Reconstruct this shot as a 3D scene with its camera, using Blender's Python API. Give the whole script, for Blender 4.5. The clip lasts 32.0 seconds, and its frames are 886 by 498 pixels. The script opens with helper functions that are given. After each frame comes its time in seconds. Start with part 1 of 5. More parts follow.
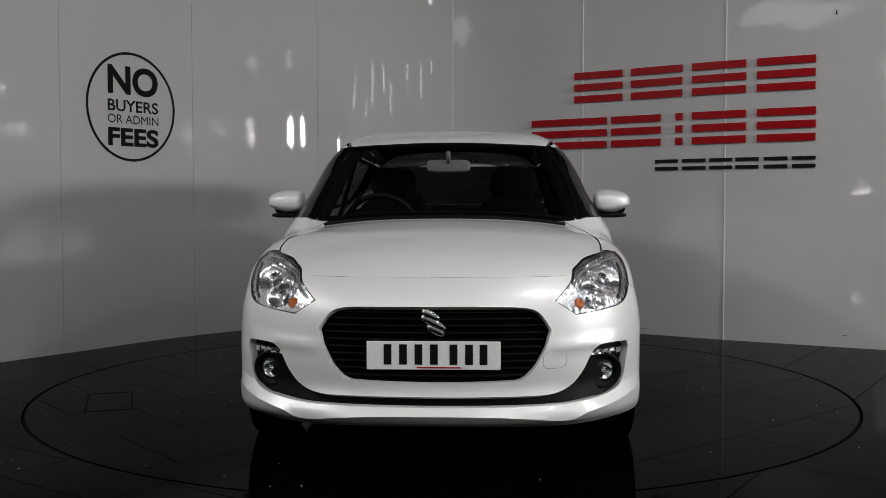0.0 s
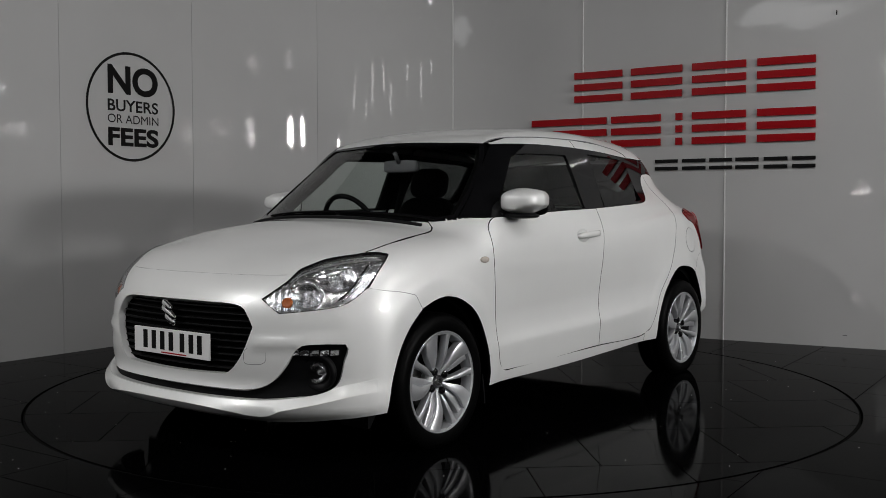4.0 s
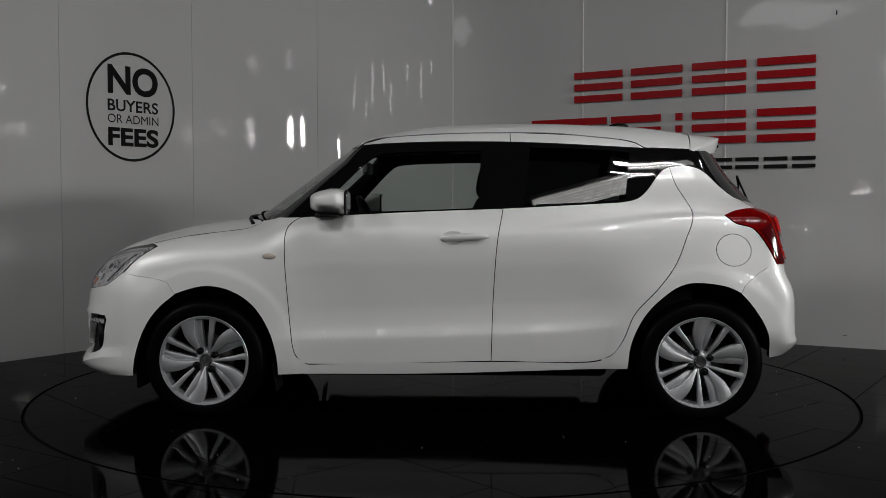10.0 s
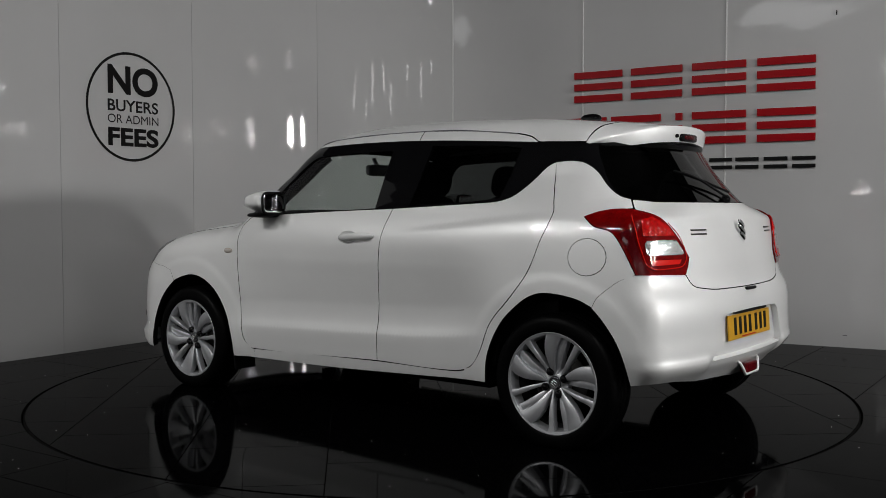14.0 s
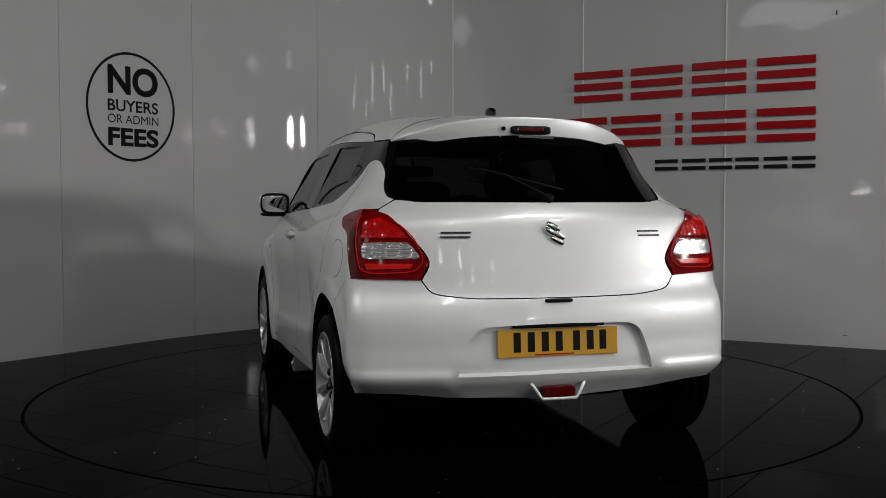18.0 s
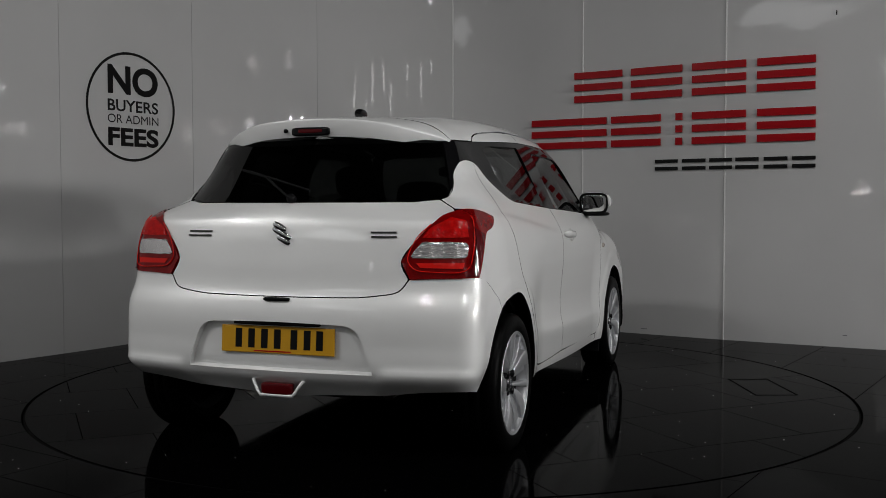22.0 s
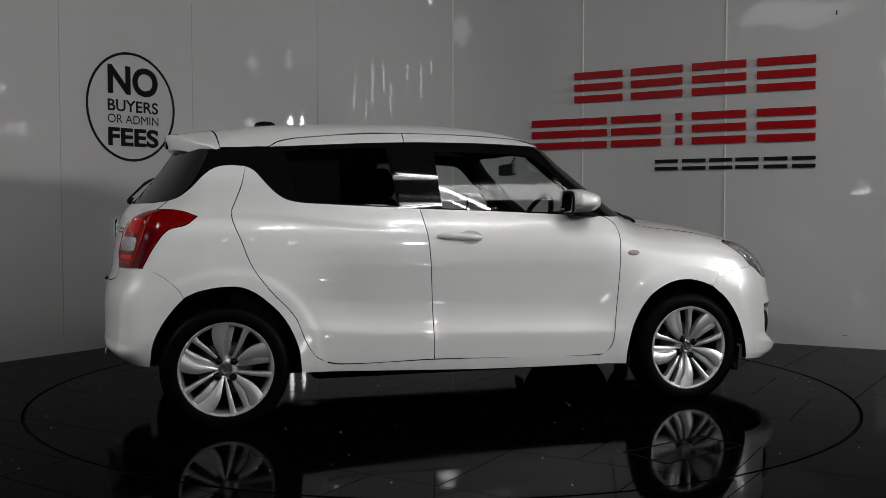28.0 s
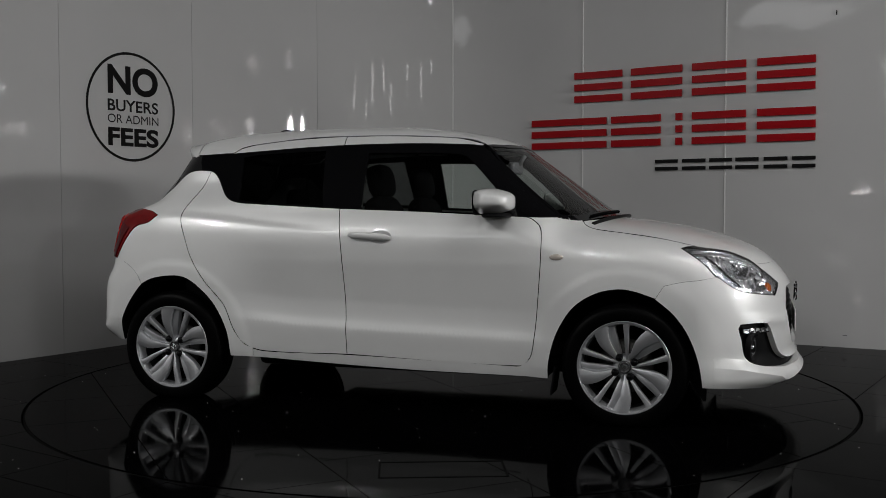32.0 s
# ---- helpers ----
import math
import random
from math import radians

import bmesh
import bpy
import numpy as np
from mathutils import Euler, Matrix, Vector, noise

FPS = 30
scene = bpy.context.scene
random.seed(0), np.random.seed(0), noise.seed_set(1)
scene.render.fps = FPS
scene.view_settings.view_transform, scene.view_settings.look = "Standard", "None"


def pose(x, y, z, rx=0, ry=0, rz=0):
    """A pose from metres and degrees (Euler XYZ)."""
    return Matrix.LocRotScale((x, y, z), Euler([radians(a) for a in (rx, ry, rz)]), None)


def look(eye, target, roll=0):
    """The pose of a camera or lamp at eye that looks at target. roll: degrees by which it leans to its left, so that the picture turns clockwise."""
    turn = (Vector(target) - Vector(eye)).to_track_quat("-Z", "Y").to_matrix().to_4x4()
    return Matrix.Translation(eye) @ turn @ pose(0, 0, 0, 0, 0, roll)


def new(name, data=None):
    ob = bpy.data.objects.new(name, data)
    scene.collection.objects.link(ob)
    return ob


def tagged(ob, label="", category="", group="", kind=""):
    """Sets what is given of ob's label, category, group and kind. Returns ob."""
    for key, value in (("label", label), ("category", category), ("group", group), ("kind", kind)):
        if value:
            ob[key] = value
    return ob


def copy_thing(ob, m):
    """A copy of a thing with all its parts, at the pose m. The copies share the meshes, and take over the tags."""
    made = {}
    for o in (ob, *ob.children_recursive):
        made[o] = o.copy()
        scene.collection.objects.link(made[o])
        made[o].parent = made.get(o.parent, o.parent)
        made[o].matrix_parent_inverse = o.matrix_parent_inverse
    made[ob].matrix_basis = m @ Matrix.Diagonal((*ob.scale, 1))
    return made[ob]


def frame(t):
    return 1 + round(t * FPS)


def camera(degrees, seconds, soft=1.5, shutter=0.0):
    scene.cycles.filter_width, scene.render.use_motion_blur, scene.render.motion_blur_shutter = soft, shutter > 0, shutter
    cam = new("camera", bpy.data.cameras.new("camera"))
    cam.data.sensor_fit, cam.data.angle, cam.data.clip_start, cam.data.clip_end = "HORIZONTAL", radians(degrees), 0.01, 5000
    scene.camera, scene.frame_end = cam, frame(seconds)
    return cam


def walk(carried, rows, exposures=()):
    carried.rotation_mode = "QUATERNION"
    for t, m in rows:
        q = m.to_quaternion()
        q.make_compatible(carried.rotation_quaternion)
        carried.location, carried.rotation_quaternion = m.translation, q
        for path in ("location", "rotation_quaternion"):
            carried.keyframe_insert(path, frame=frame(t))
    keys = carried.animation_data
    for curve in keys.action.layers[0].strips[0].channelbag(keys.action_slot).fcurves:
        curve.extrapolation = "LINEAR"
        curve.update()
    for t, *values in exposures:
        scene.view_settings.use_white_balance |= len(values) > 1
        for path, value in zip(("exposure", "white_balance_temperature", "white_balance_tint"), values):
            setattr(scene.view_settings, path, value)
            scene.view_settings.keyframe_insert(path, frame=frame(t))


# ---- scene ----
import mathutils

cam = camera(48.52, 32.0, soft=0.75)
EYE = (0.0, -5.722, 1.044)
AIM = look(EYE, (0.0009 * 5.722, 0.0, 1.044 - 0.04305 * 5.722), -0.07)
walk(cam, [(0.0, AIM), (32.0, AIM)], exposures=[(0, 0.27), (3, 0.22), (6, -0.05), (9, -0.17), (11, -0.05), (13, 0.19), (14, 0.20), (17, 0.02), (19.5, -0.15), (21, -0.11), (23, 0.00), (25, -0.06), (28, -0.09), (30, -0.03), (32, -0.08)])

# ---- light: a windowless showroom lit by ceiling strips ----
world = bpy.data.worlds.new("world")
world.use_nodes = True
world.node_tree.nodes["Background"].inputs[0].default_value = (0.9, 0.95, 1.0, 1)
world.node_tree.nodes["Background"].inputs[1].default_value = 0.0
scene.world = world


def strip_lamp(x, y, z, length, watts, turn=0.0):
    """A twin-tube ceiling batten: two slim lamps side by side, each turned a little outwards."""
    for k in (-1, 1):
        data = bpy.data.lights.new("tube_light", "AREA")
        data.shape, data.size, data.size_y, data.energy = "RECTANGLE", length, 0.03, watts / 2
        data.color = (1.0, 0.99, 0.98)
        ob = new("tube_light", data)
        ob.matrix_world = pose(x, y, z, 0, 0, turn) @ pose(0, 0.055 * k, 0, 38 * k, 0, 0)


LAMP_Z = 5.0
# First two are mirrored in the side glass; the rest are added, unseen lights.
STRIPS = [(2.62, -3.50, 1.5, 105, -6), (5.68, -0.9, 0.75, 70, 86), (5.8, -4.6, 1.5, 50, 80), (-4.6, -5.0, 1.5, 90, 90), (-1.4, -6.3, 1.5, 85, 90), (-6.2, -3.6, 1.5, 400, 60),
          (1.6, -6.3, 1.5, 90, 90), (4.2, -5.4, 1.5, 40, 90)]
for x, y, ln, w, turn in STRIPS:
    strip_lamp(x, y, LAMP_Z, ln, 0.62 * w, turn)
# round floodlights on the side wall and one far back, at head height and above
FLOODS = [(8.90, -3.6, 2.62, 90), (8.90, -5.5, 2.68, 90), (8.90, -14.3, 2.77, 90), (-8.6, -15.965, 1.43, 0)]
for (x, y, z, turn), watts in zip(FLOODS[:3], (138, 138, 108)):
    data = bpy.data.lights.new("flood_light", "AREA")
    data.shape, data.size, data.energy, data.color = "DISK", 0.65, watts, (1.0, 0.99, 0.98)
    new("flood_light", data).matrix_world = pose(x - math.copysign(0.03, x), y, z, 0, math.copysign(84, x), 0)
# upright tubes on the hall's back wall: x, y, z, length
UPRIGHT = [(7.15, -15.93, 4.40, 1.0), (5.70, -15.93, 3.95, 0.6), (4.85, -15.93, 4.62, 1.1), (3.45, -15.93, 4.78, 0.7), (2.60, -15.93, 4.15, 0.8), (0.60, -15.93, 4.90, 0.5), (-1.15, -15.93, 4.60, 0.9), (-2.6, -15.93, 4.92, 0.4), (-5.4, -15.93, 4.30, 0.7), (-8.0, -15.93, 4.40, 1.0)]
for x, y, z, ln in UPRIGHT:
    data = bpy.data.lights.new("tube_light", "AREA")
    data.shape, data.size, data.size_y, data.energy, data.color = "RECTANGLE", 0.20, ln, 4 * ln, (1.0, 0.99, 0.98)
    new("tube_light", data).matrix_world = pose(x, y + 0.05, z, 90, 0, 0)
# ---- materials ----
def material(name, colour, rough=0.5, metal=0.0, coat=0.0, coat_rough=0.03, spread=0.06, scale=6.0, fine=90.0, bump=0.0, rough_spread=0.08, spec=0.5, sheen=0.0):
    m = bpy.data.materials.new(name)
    m.use_nodes = True
    n, l = m.node_tree.nodes, m.node_tree.links
    b = n["Principled BSDF"]
    b.inputs["Roughness"].default_value, b.inputs["Metallic"].default_value = rough, metal
    b.inputs["Coat Weight"].default_value, b.inputs["Coat Roughness"].default_value = coat, coat_rough
    b.inputs["Specular IOR Level"].default_value = spec
    b.inputs["Sheen Weight"].default_value = sheen
    tc = n.new("ShaderNodeTexCoord")
    big, small = n.new("ShaderNodeTexNoise"), n.new("ShaderNodeTexNoise")
    big.inputs["Scale"].default_value, small.inputs["Scale"].default_value = scale, fine
    big.inputs["Detail"].default_value, small.inputs["Detail"].default_value = 4, 3
    for t in (big, small):
        l.new(tc.outputs["Object"], t.inputs["Vector"])
    mix = n.new("ShaderNodeMix")
    mix.data_type = "FLOAT"
    mix.inputs[0].default_value = 0.4
    l.new(big.outputs["Fac"], mix.inputs[2])
    l.new(small.outputs["Fac"], mix.inputs[3])
    ramp = n.new("ShaderNodeMapRange")
    ramp.inputs["From Min"].default_value, ramp.inputs["From Max"].default_value = 0.3, 0.7
    ramp.inputs["To Min"].default_value, ramp.inputs["To Max"].default_value = 1 - spread, 1 + spread
    l.new(mix.outputs[0], ramp.inputs["Value"])
    tint = n.new("ShaderNodeVectorMath")
    tint.operation = "SCALE"
    tint.inputs[0].default_value = colour
    l.new(ramp.outputs[0], tint.inputs["Scale"])
    l.new(tint.outputs[0], b.inputs["Base Color"])
    rr = n.new("ShaderNodeMapRange")
    rr.inputs["From Min"].default_value, rr.inputs["From Max"].default_value = 0.3, 0.7
    rr.inputs["To Min"].default_value, rr.inputs["To Max"].default_value = max(rough * (1 - rough_spread), 0), min(rough * (1 + rough_spread), 1)
    l.new(big.outputs["Fac"], rr.inputs["Value"])
    l.new(rr.outputs[0], b.inputs["Roughness"])
    if bump:
        bp = n.new("ShaderNodeBump")
        bp.inputs["Strength"].default_value, bp.inputs["Distance"].default_value = bump, 0.002
        l.new(small.outputs["Fac"], bp.inputs["Height"])
        l.new(bp.outputs[0], b.inputs["Normal"])
    return m


def glass(name, tint, rough=0.0, opacity=0.0):
    """A thin pane: mostly clear, with a sharp gloss; a tinted one lets less through."""
    m = bpy.data.materials.new(name)
    m.use_nodes = True
    n, l = m.node_tree.nodes, m.node_tree.links
    n.remove(n["Principled BSDF"])
    clear, gloss, mix = n.new("ShaderNodeBsdfTransparent"), n.new("ShaderNodeBsdfGlossy"), n.new("ShaderNodeMixShader")
    clear.inputs[0].default_value = (*tint, 1)
    gloss.inputs["Roughness"].default_value = rough
    # more gloss at a slant, the same from both sides
    lw, power, scale = n.new("ShaderNodeLayerWeight"), n.new("ShaderNodeMath"), n.new("ShaderNodeMapRange")
    lw.inputs["Blend"].default_value = 0.5
    power.operation, power.inputs[1].default_value = "POWER", 5.0
    scale.inputs["To Min"].default_value = 0.045
    l.new(lw.outputs["Facing"], power.inputs[0])
    l.new(power.outputs[0], scale.inputs["Value"])
    l.new(scale.outputs[0], mix.inputs[0])
    l.new(clear.outputs[0], mix.inputs[1])
    l.new(gloss.outputs[0], mix.inputs[2])
    l.new(mix.outputs[0], n["Material Output"].inputs[0])
    return m


def glow(name, colour, strength):
    m = bpy.data.materials.new(name)
    m.use_nodes = True
    b = m.node_tree.nodes["Principled BSDF"]
    b.inputs["Base Color"].default_value = (*colour, 1)
    b.inputs["Emission Color"].default_value = (*colour, 1)
    b.inputs["Emission Strength"].default_value = strength
    return m


PAINT = material("pearl_white_paint", (0.79, 0.795, 0.79), 0.40, metal=0.20, coat=1.0, coat_rough=0.010, spread=0.015, fine=900)
GLOSS_BLACK = material("gloss_black_trim", (0.004, 0.004, 0.0045), 0.04, spread=0.1, spec=0.3)
BLACK = material("black_plastic", (0.0035, 0.0035, 0.004), 0.5, spread=0.15, fine=400, bump=0.15, spec=0.10)
DARK = material("dark_cavity", (0.003, 0.003, 0.003), 0.9, spread=0.1, spec=0.05)
RUBBER = material("tyre_rubber", (0.0012, 0.0012, 0.0013), 0.42, spread=0.2, fine=200, bump=0.15, spec=0.04)
ALLOY = material("silver_alloy", (0.54, 0.55, 0.57), 0.34, metal=0.72, coat=0.3, spread=0.03)
ALLOY_SHADED = material("shaded_rim_barrel", (0.035, 0.035, 0.037), 0.5, metal=0.4, spread=0.1)
CHROME = material("chrome", (0.88, 0.89, 0.90), 0.14, metal=1.0, spread=0.01)
CAP_GREY = material("dull_chrome_cap", (0.20, 0.20, 0.21), 0.25, metal=0.9, spread=0.05)
STEEL = material("brake_steel", (0.07, 0.068, 0.066), 0.45, metal=0.8, spread=0.12)
RED_LENS = material("red_lens", (0.15, 0.0009, 0.0015), 0.06, coat=0.12, spread=0.35, scale=25, fine=120, spec=0.25)
RED_LINE = material("bright_red_light_guide", (0.58, 0.008, 0.005), 0.15, spec=0.25)
RED_BRIGHT = material("bright_red_lens", (0.42, 0.003, 0.003), 0.12, spread=0.4, scale=60, fine=250, spec=0.2)
RED_DARK = material("dark_red_lens", (0.075, 0.002, 0.004), 0.08, spread=0.2, fine=150, spec=0.4)
AMBER = material("amber_bulb", (0.36, 0.085, 0.015), 0.15, spread=0.5, scale=60, fine=200, coat=0.4)
SILVER = material("reflector_silver", (0.80, 0.81, 0.83), 0.19, metal=0.95, spread=0.03)
CLEAR_RED = material("clear_reversing_lens", (0.72, 0.70, 0.70), 0.14, metal=0.75, coat=0.4, spread=0.2, scale=60, fine=200)
REPEATER = material("indicator_lens", (0.50, 0.45, 0.40), 0.2, coat=0.5, spread=0.15)
GREY_PLASTIC = material("grey_plastic", (0.16, 0.16, 0.17), 0.5, spread=0.08)
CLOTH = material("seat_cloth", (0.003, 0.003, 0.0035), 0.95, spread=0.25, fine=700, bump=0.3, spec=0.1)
YELLOW = material("yellow_plate", (0.56, 0.29, 0.010), 0.35, spread=0.02)
WHITE_PLATE = material("white_plate", (0.78, 0.78, 0.78), 0.35, spread=0.02)
INK = material("black_ink", (0.006, 0.006, 0.006), 0.5, spec=0.1)
CLEAR = glass("clear_glass", (0.78, 0.82, 0.80))
PRIVACY = glass("privacy_glass", (0.11, 0.115, 0.115))
REAR_TINT = glass("rear_privacy_glass", (0.022, 0.023, 0.023))
LENS = glass("lamp_lens", (0.97, 0.97, 0.97))
MIRROR = material("mirror_glass", (0.9, 0.9, 0.9), 0.01, metal=1.0, spread=0.0, rough_spread=0.0)
WALL = material("gloss_white_wall_panel", (0.50, 0.50, 0.50), 0.035, spread=0.02, scale=1.2, fine=4, bump=0.6, spec=0.40)
FLOOR = material("polished_black_tile", (0.0006, 0.0006, 0.0007), 0.065, spread=0.3, scale=2.2, fine=40, rough_spread=0.45, spec=0.008)

ROOFLIGHT = glow("roof_light_glow", (0.98, 0.99, 1.0), 2.2)
SMALL_GLOW = glow("small_tube_glow", (1.0, 0.99, 0.97), 18.0)
DIFFUSER = glow("glowing_diffuser", (1.0, 0.99, 0.97), 5.0)
FLOOD_GLOW = glow("floodlight_face", (1.0, 0.98, 0.95), 40.0)


def vary(m, amount):
    """Each piece a little lighter or darker and duller than the next."""
    n, l = m.node_tree.nodes, m.node_tree.links
    info, mr, mul = n.new("ShaderNodeObjectInfo"), n.new("ShaderNodeMapRange"), n.new("ShaderNodeMath")
    mr.inputs["To Min"].default_value, mr.inputs["To Max"].default_value = 1 - amount, 1 + amount
    l.new(info.outputs["Random"], mr.inputs["Value"])
    b = n["Principled BSDF"]
    old = b.inputs["Roughness"].links[0].from_socket
    mul.operation = "MULTIPLY"
    l.new(old, mul.inputs[0])
    l.new(mr.outputs[0], mul.inputs[1])
    l.new(mul.outputs[0], b.inputs["Roughness"])


vary(FLOOR, 0.25)
GROUT = material("dark_grout", (0.003, 0.003, 0.003), 0.9, spec=0.02)
CEILING = material("dark_ceiling", (0.02, 0.02, 0.02), 0.9)
ROOM = material("showroom_paint", (0.30, 0.30, 0.30), 0.7)
RED = material("red_acrylic", (0.32, 0.002, 0.006), 0.3, spread=0.03, spec=0.12)
BLACK_SIGN = material("black_acrylic", (0.006, 0.006, 0.006), 0.3, spec=0.12)
JOINT = material("filled_joint", (0.42, 0.42, 0.42), 0.5)
TRIM = material("pale_joint_trim", (0.66, 0.66, 0.65), 0.3)


# ---- building ----
def part(name, bm, mat, parent=None, label="", smooth=True):
    """A bmesh as one mesh object under a thing or a part."""
    me = bpy.data.meshes.new(name)
    if smooth:
        for f in bm.faces:
            f.smooth = True
    bm.to_mesh(me)
    bm.free()
    me.materials.append(mat)
    ob = new(name, me)
    ob.parent = parent
    if label:
        ob["label"] = label
    return ob


def mesh_part(name, verts, faces, mat, parent=None, label="", normals=None, smooth=True):
    me = bpy.data.meshes.new(name)
    me.from_pydata([tuple(v) for v in verts], [], [tuple(int(i) for i in f) for f in faces])
    me.materials.append(mat)
    me.polygons.foreach_set("use_smooth", [smooth] * len(me.polygons))
    me.update()
    if normals is not None:
        me.normals_split_custom_set_from_vertices([tuple(n) for n in normals])
    ob = new(name, me)
    ob.parent = parent
    if label:
        ob["label"] = label
    return ob


def box(bm, size, at=(0, 0, 0), turn=(0, 0, 0), bevel=0.0, segments=2):
    m = pose(*at, *turn) @ Matrix.Diagonal((*size, 1))
    made = bmesh.ops.create_cube(bm, size=1, matrix=m)
    if bevel:
        edges = list({e for v in made["verts"] for e in v.link_edges})
        bmesh.ops.bevel(bm, geom=edges, offset=bevel, segments=segments, profile=0.5, affect="EDGES")
    return bm


def turned(bm, profile, segments=48, m=Matrix.Identity(4)):
    """A lathe round the local y axis of (radius, y) pairs."""
    rings = []
    for r, y in profile:
        rings.append([bm.verts.new(m @ Vector((r * math.cos(2 * math.pi * i / segments), y, r * math.sin(2 * math.pi * i / segments)))) for i in range(segments)])
    for a, b in zip(rings, rings[1:]):
        for i in range(segments):
            j = (i + 1) % segments
            bm.faces.new((a[i], b[i], b[j], a[j]))
    return bm


def tube(bm, points, radius, sides=8):
    """A round bar along a line of places."""
    pts = [Vector(p) for p in points]
    rings = []
    for i, p in enumerate(pts):
        d = (pts[min(i + 1, len(pts) - 1)] - pts[max(i - 1, 0)]).normalized()
        u = d.cross(Vector((0, 0, 1)) if abs(d.z) < 0.9 else Vector((1, 0, 0))).normalized()
        v = d.cross(u)
        rings.append([bm.verts.new(p + radius * (u * math.cos(2 * math.pi * k / sides) + v * math.sin(2 * math.pi * k / sides))) for k in range(sides)])
    for a, b in zip(rings, rings[1:]):
        for k in range(sides):
            bm.faces.new((a[k], b[k], b[(k + 1) % sides], a[(k + 1) % sides]))
    bm.faces.new(rings[0])
    bm.faces.new(rings[-1][::-1])
    return bm
# ---- the showroom ----
SEAMS = [(-4.05, -1.10), (-3.40, 0.20), (-2.70, 1.26), (-2.01, 2.24), (-1.10, 3.00), (0.098, 3.15), (1.187, 2.60), (2.20, 1.94), (3.25, 1.36), (4.30, 0.78)]
WALL_TOP = 3.6


def wall_line(per=12):
    """The curved wall's plan through its panel joints: places and the way into the room."""
    p = np.array(SEAMS)
    out = []
    for i in range(len(p) - 1):
        a, b = p[max(i - 1, 0)], p[min(i + 2, len(p) - 1)]
        m0, m1 = (p[i + 1] - a) / 2, (b - p[i]) / 2
        for k in range(per + (i == len(p) - 2)):
            u = k / per
            out.append((1 + 2 * u) * (1 - u) ** 2 * p[i] + u * (1 - u) ** 2 * m0 + u * u * (3 - 2 * u) * p[i + 1] + u * u * (u - 1) * m1)
    out = np.array(out)
    d = np.gradient(out, axis=0)
    n = np.stack([d[:, 1], -d[:, 0]], 1)
    return out, n / np.linalg.norm(n, axis=1)[:, None]


LINE, INTO = wall_line()


def build_wall():
    wall = tagged(new("wall_curved"), "curved wall of glossy white panels behind the turntable", "wall", kind="structure")
    for i in range(len(SEAMS) - 1):
        bm = bmesh.new()
        a, n = LINE[i * 12:i * 12 + 13].copy(), INTO[i * 12:i * 12 + 13]
        t = (a[1] - a[0]) / np.linalg.norm(a[1] - a[0])
        a[0] += 0.003 * t
        t = (a[-1] - a[-2]) / np.linalg.norm(a[-1] - a[-2])
        a[-1] -= 0.003 * t
        rows = []
        for (x, y), (nx, ny) in zip(a, n):
            rows.append([bm.verts.new(v) for v in ((x, y, 0.0), (x, y, WALL_TOP), (x - 0.04 * nx, y - 0.04 * ny, WALL_TOP), (x - 0.04 * nx, y - 0.04 * ny, 0.0))])
        for p, q in zip(rows, rows[1:]):
            for k in range(4):
                f = bm.faces.new((p[k], q[k], q[(k + 1) % 4], p[(k + 1) % 4]))
        bm.faces.new(rows[0])
        bm.faces.new(rows[-1][::-1])
        bmesh.ops.recalc_face_normals(bm, faces=bm.faces)
        part("wall_panel", bm, WALL, wall).modifiers.new("edge", "EDGE_SPLIT").split_angle = math.radians(40)
    for i in range(1, len(SEAMS) - 1):
        (x, y), (nx, ny) = LINE[i * 12], INTO[i * 12]
        a = math.degrees(math.atan2(ny, nx))
        w, d, mat = (0.010, 0.006, TRIM) if i >= 5 else (0.006, -0.003, JOINT)
        part("joint_strip", box(bmesh.new(), (0.03 if d > 0 else 0.02, w, WALL_TOP - 0.002), (x + (d - (0.015 if d > 0 else 0.01)) * nx, y + (d - (0.015 if d > 0 else 0.01)) * ny, WALL_TOP / 2), (0, 0, a), 0.002 if d > 0 else 0), mat, wall, smooth=False)


build_wall()


TILE, TURN_FLOOR = 0.61, 56.0


def clipped(square, radius, inside):
    """A tile's outline cut by the turntable's rim: places and triangles."""
    ring = [(radius * math.cos(a), radius * math.sin(a)) for a in np.linspace(0, 2 * math.pi, 181)[:-1]]
    r = [math.hypot(*c) for c in square]
    if max(r) < radius - 0.12 and inside or min(r) > radius + 0.45 and not inside:
        return square, [(0, 1, 2, 3)]
    pts = [Vector(c) for c in square] + [Vector(c) for c in ring]
    edges = [(i, (i + 1) % 4) for i in range(4)] + [(4 + i, 4 + (i + 1) % 180) for i in range(180)]
    v, _, tri, _, _, _ = mathutils.geometry.delaunay_2d_cdt(pts, edges, [], 0, 1e-6)
    v = np.array([(p.x, p.y) for p in v])
    sq = np.array(square)
    keep = []
    for t in tri:
        c = v[list(t)].mean(0)
        d = np.roll(sq, -1, 0) - sq
        ins = np.all(d[:, 0] * (c[1] - sq[:, 1]) - d[:, 1] * (c[0] - sq[:, 0]) > 0)
        if ins and (math.hypot(*c) < radius) == inside:
            keep.append(tuple(t))
    used = sorted({i for t in keep for i in t})
    at = {o: k for k, o in enumerate(used)}
    return [tuple(v[i]) for i in used], [tuple(at[i] for i in t) for t in keep]


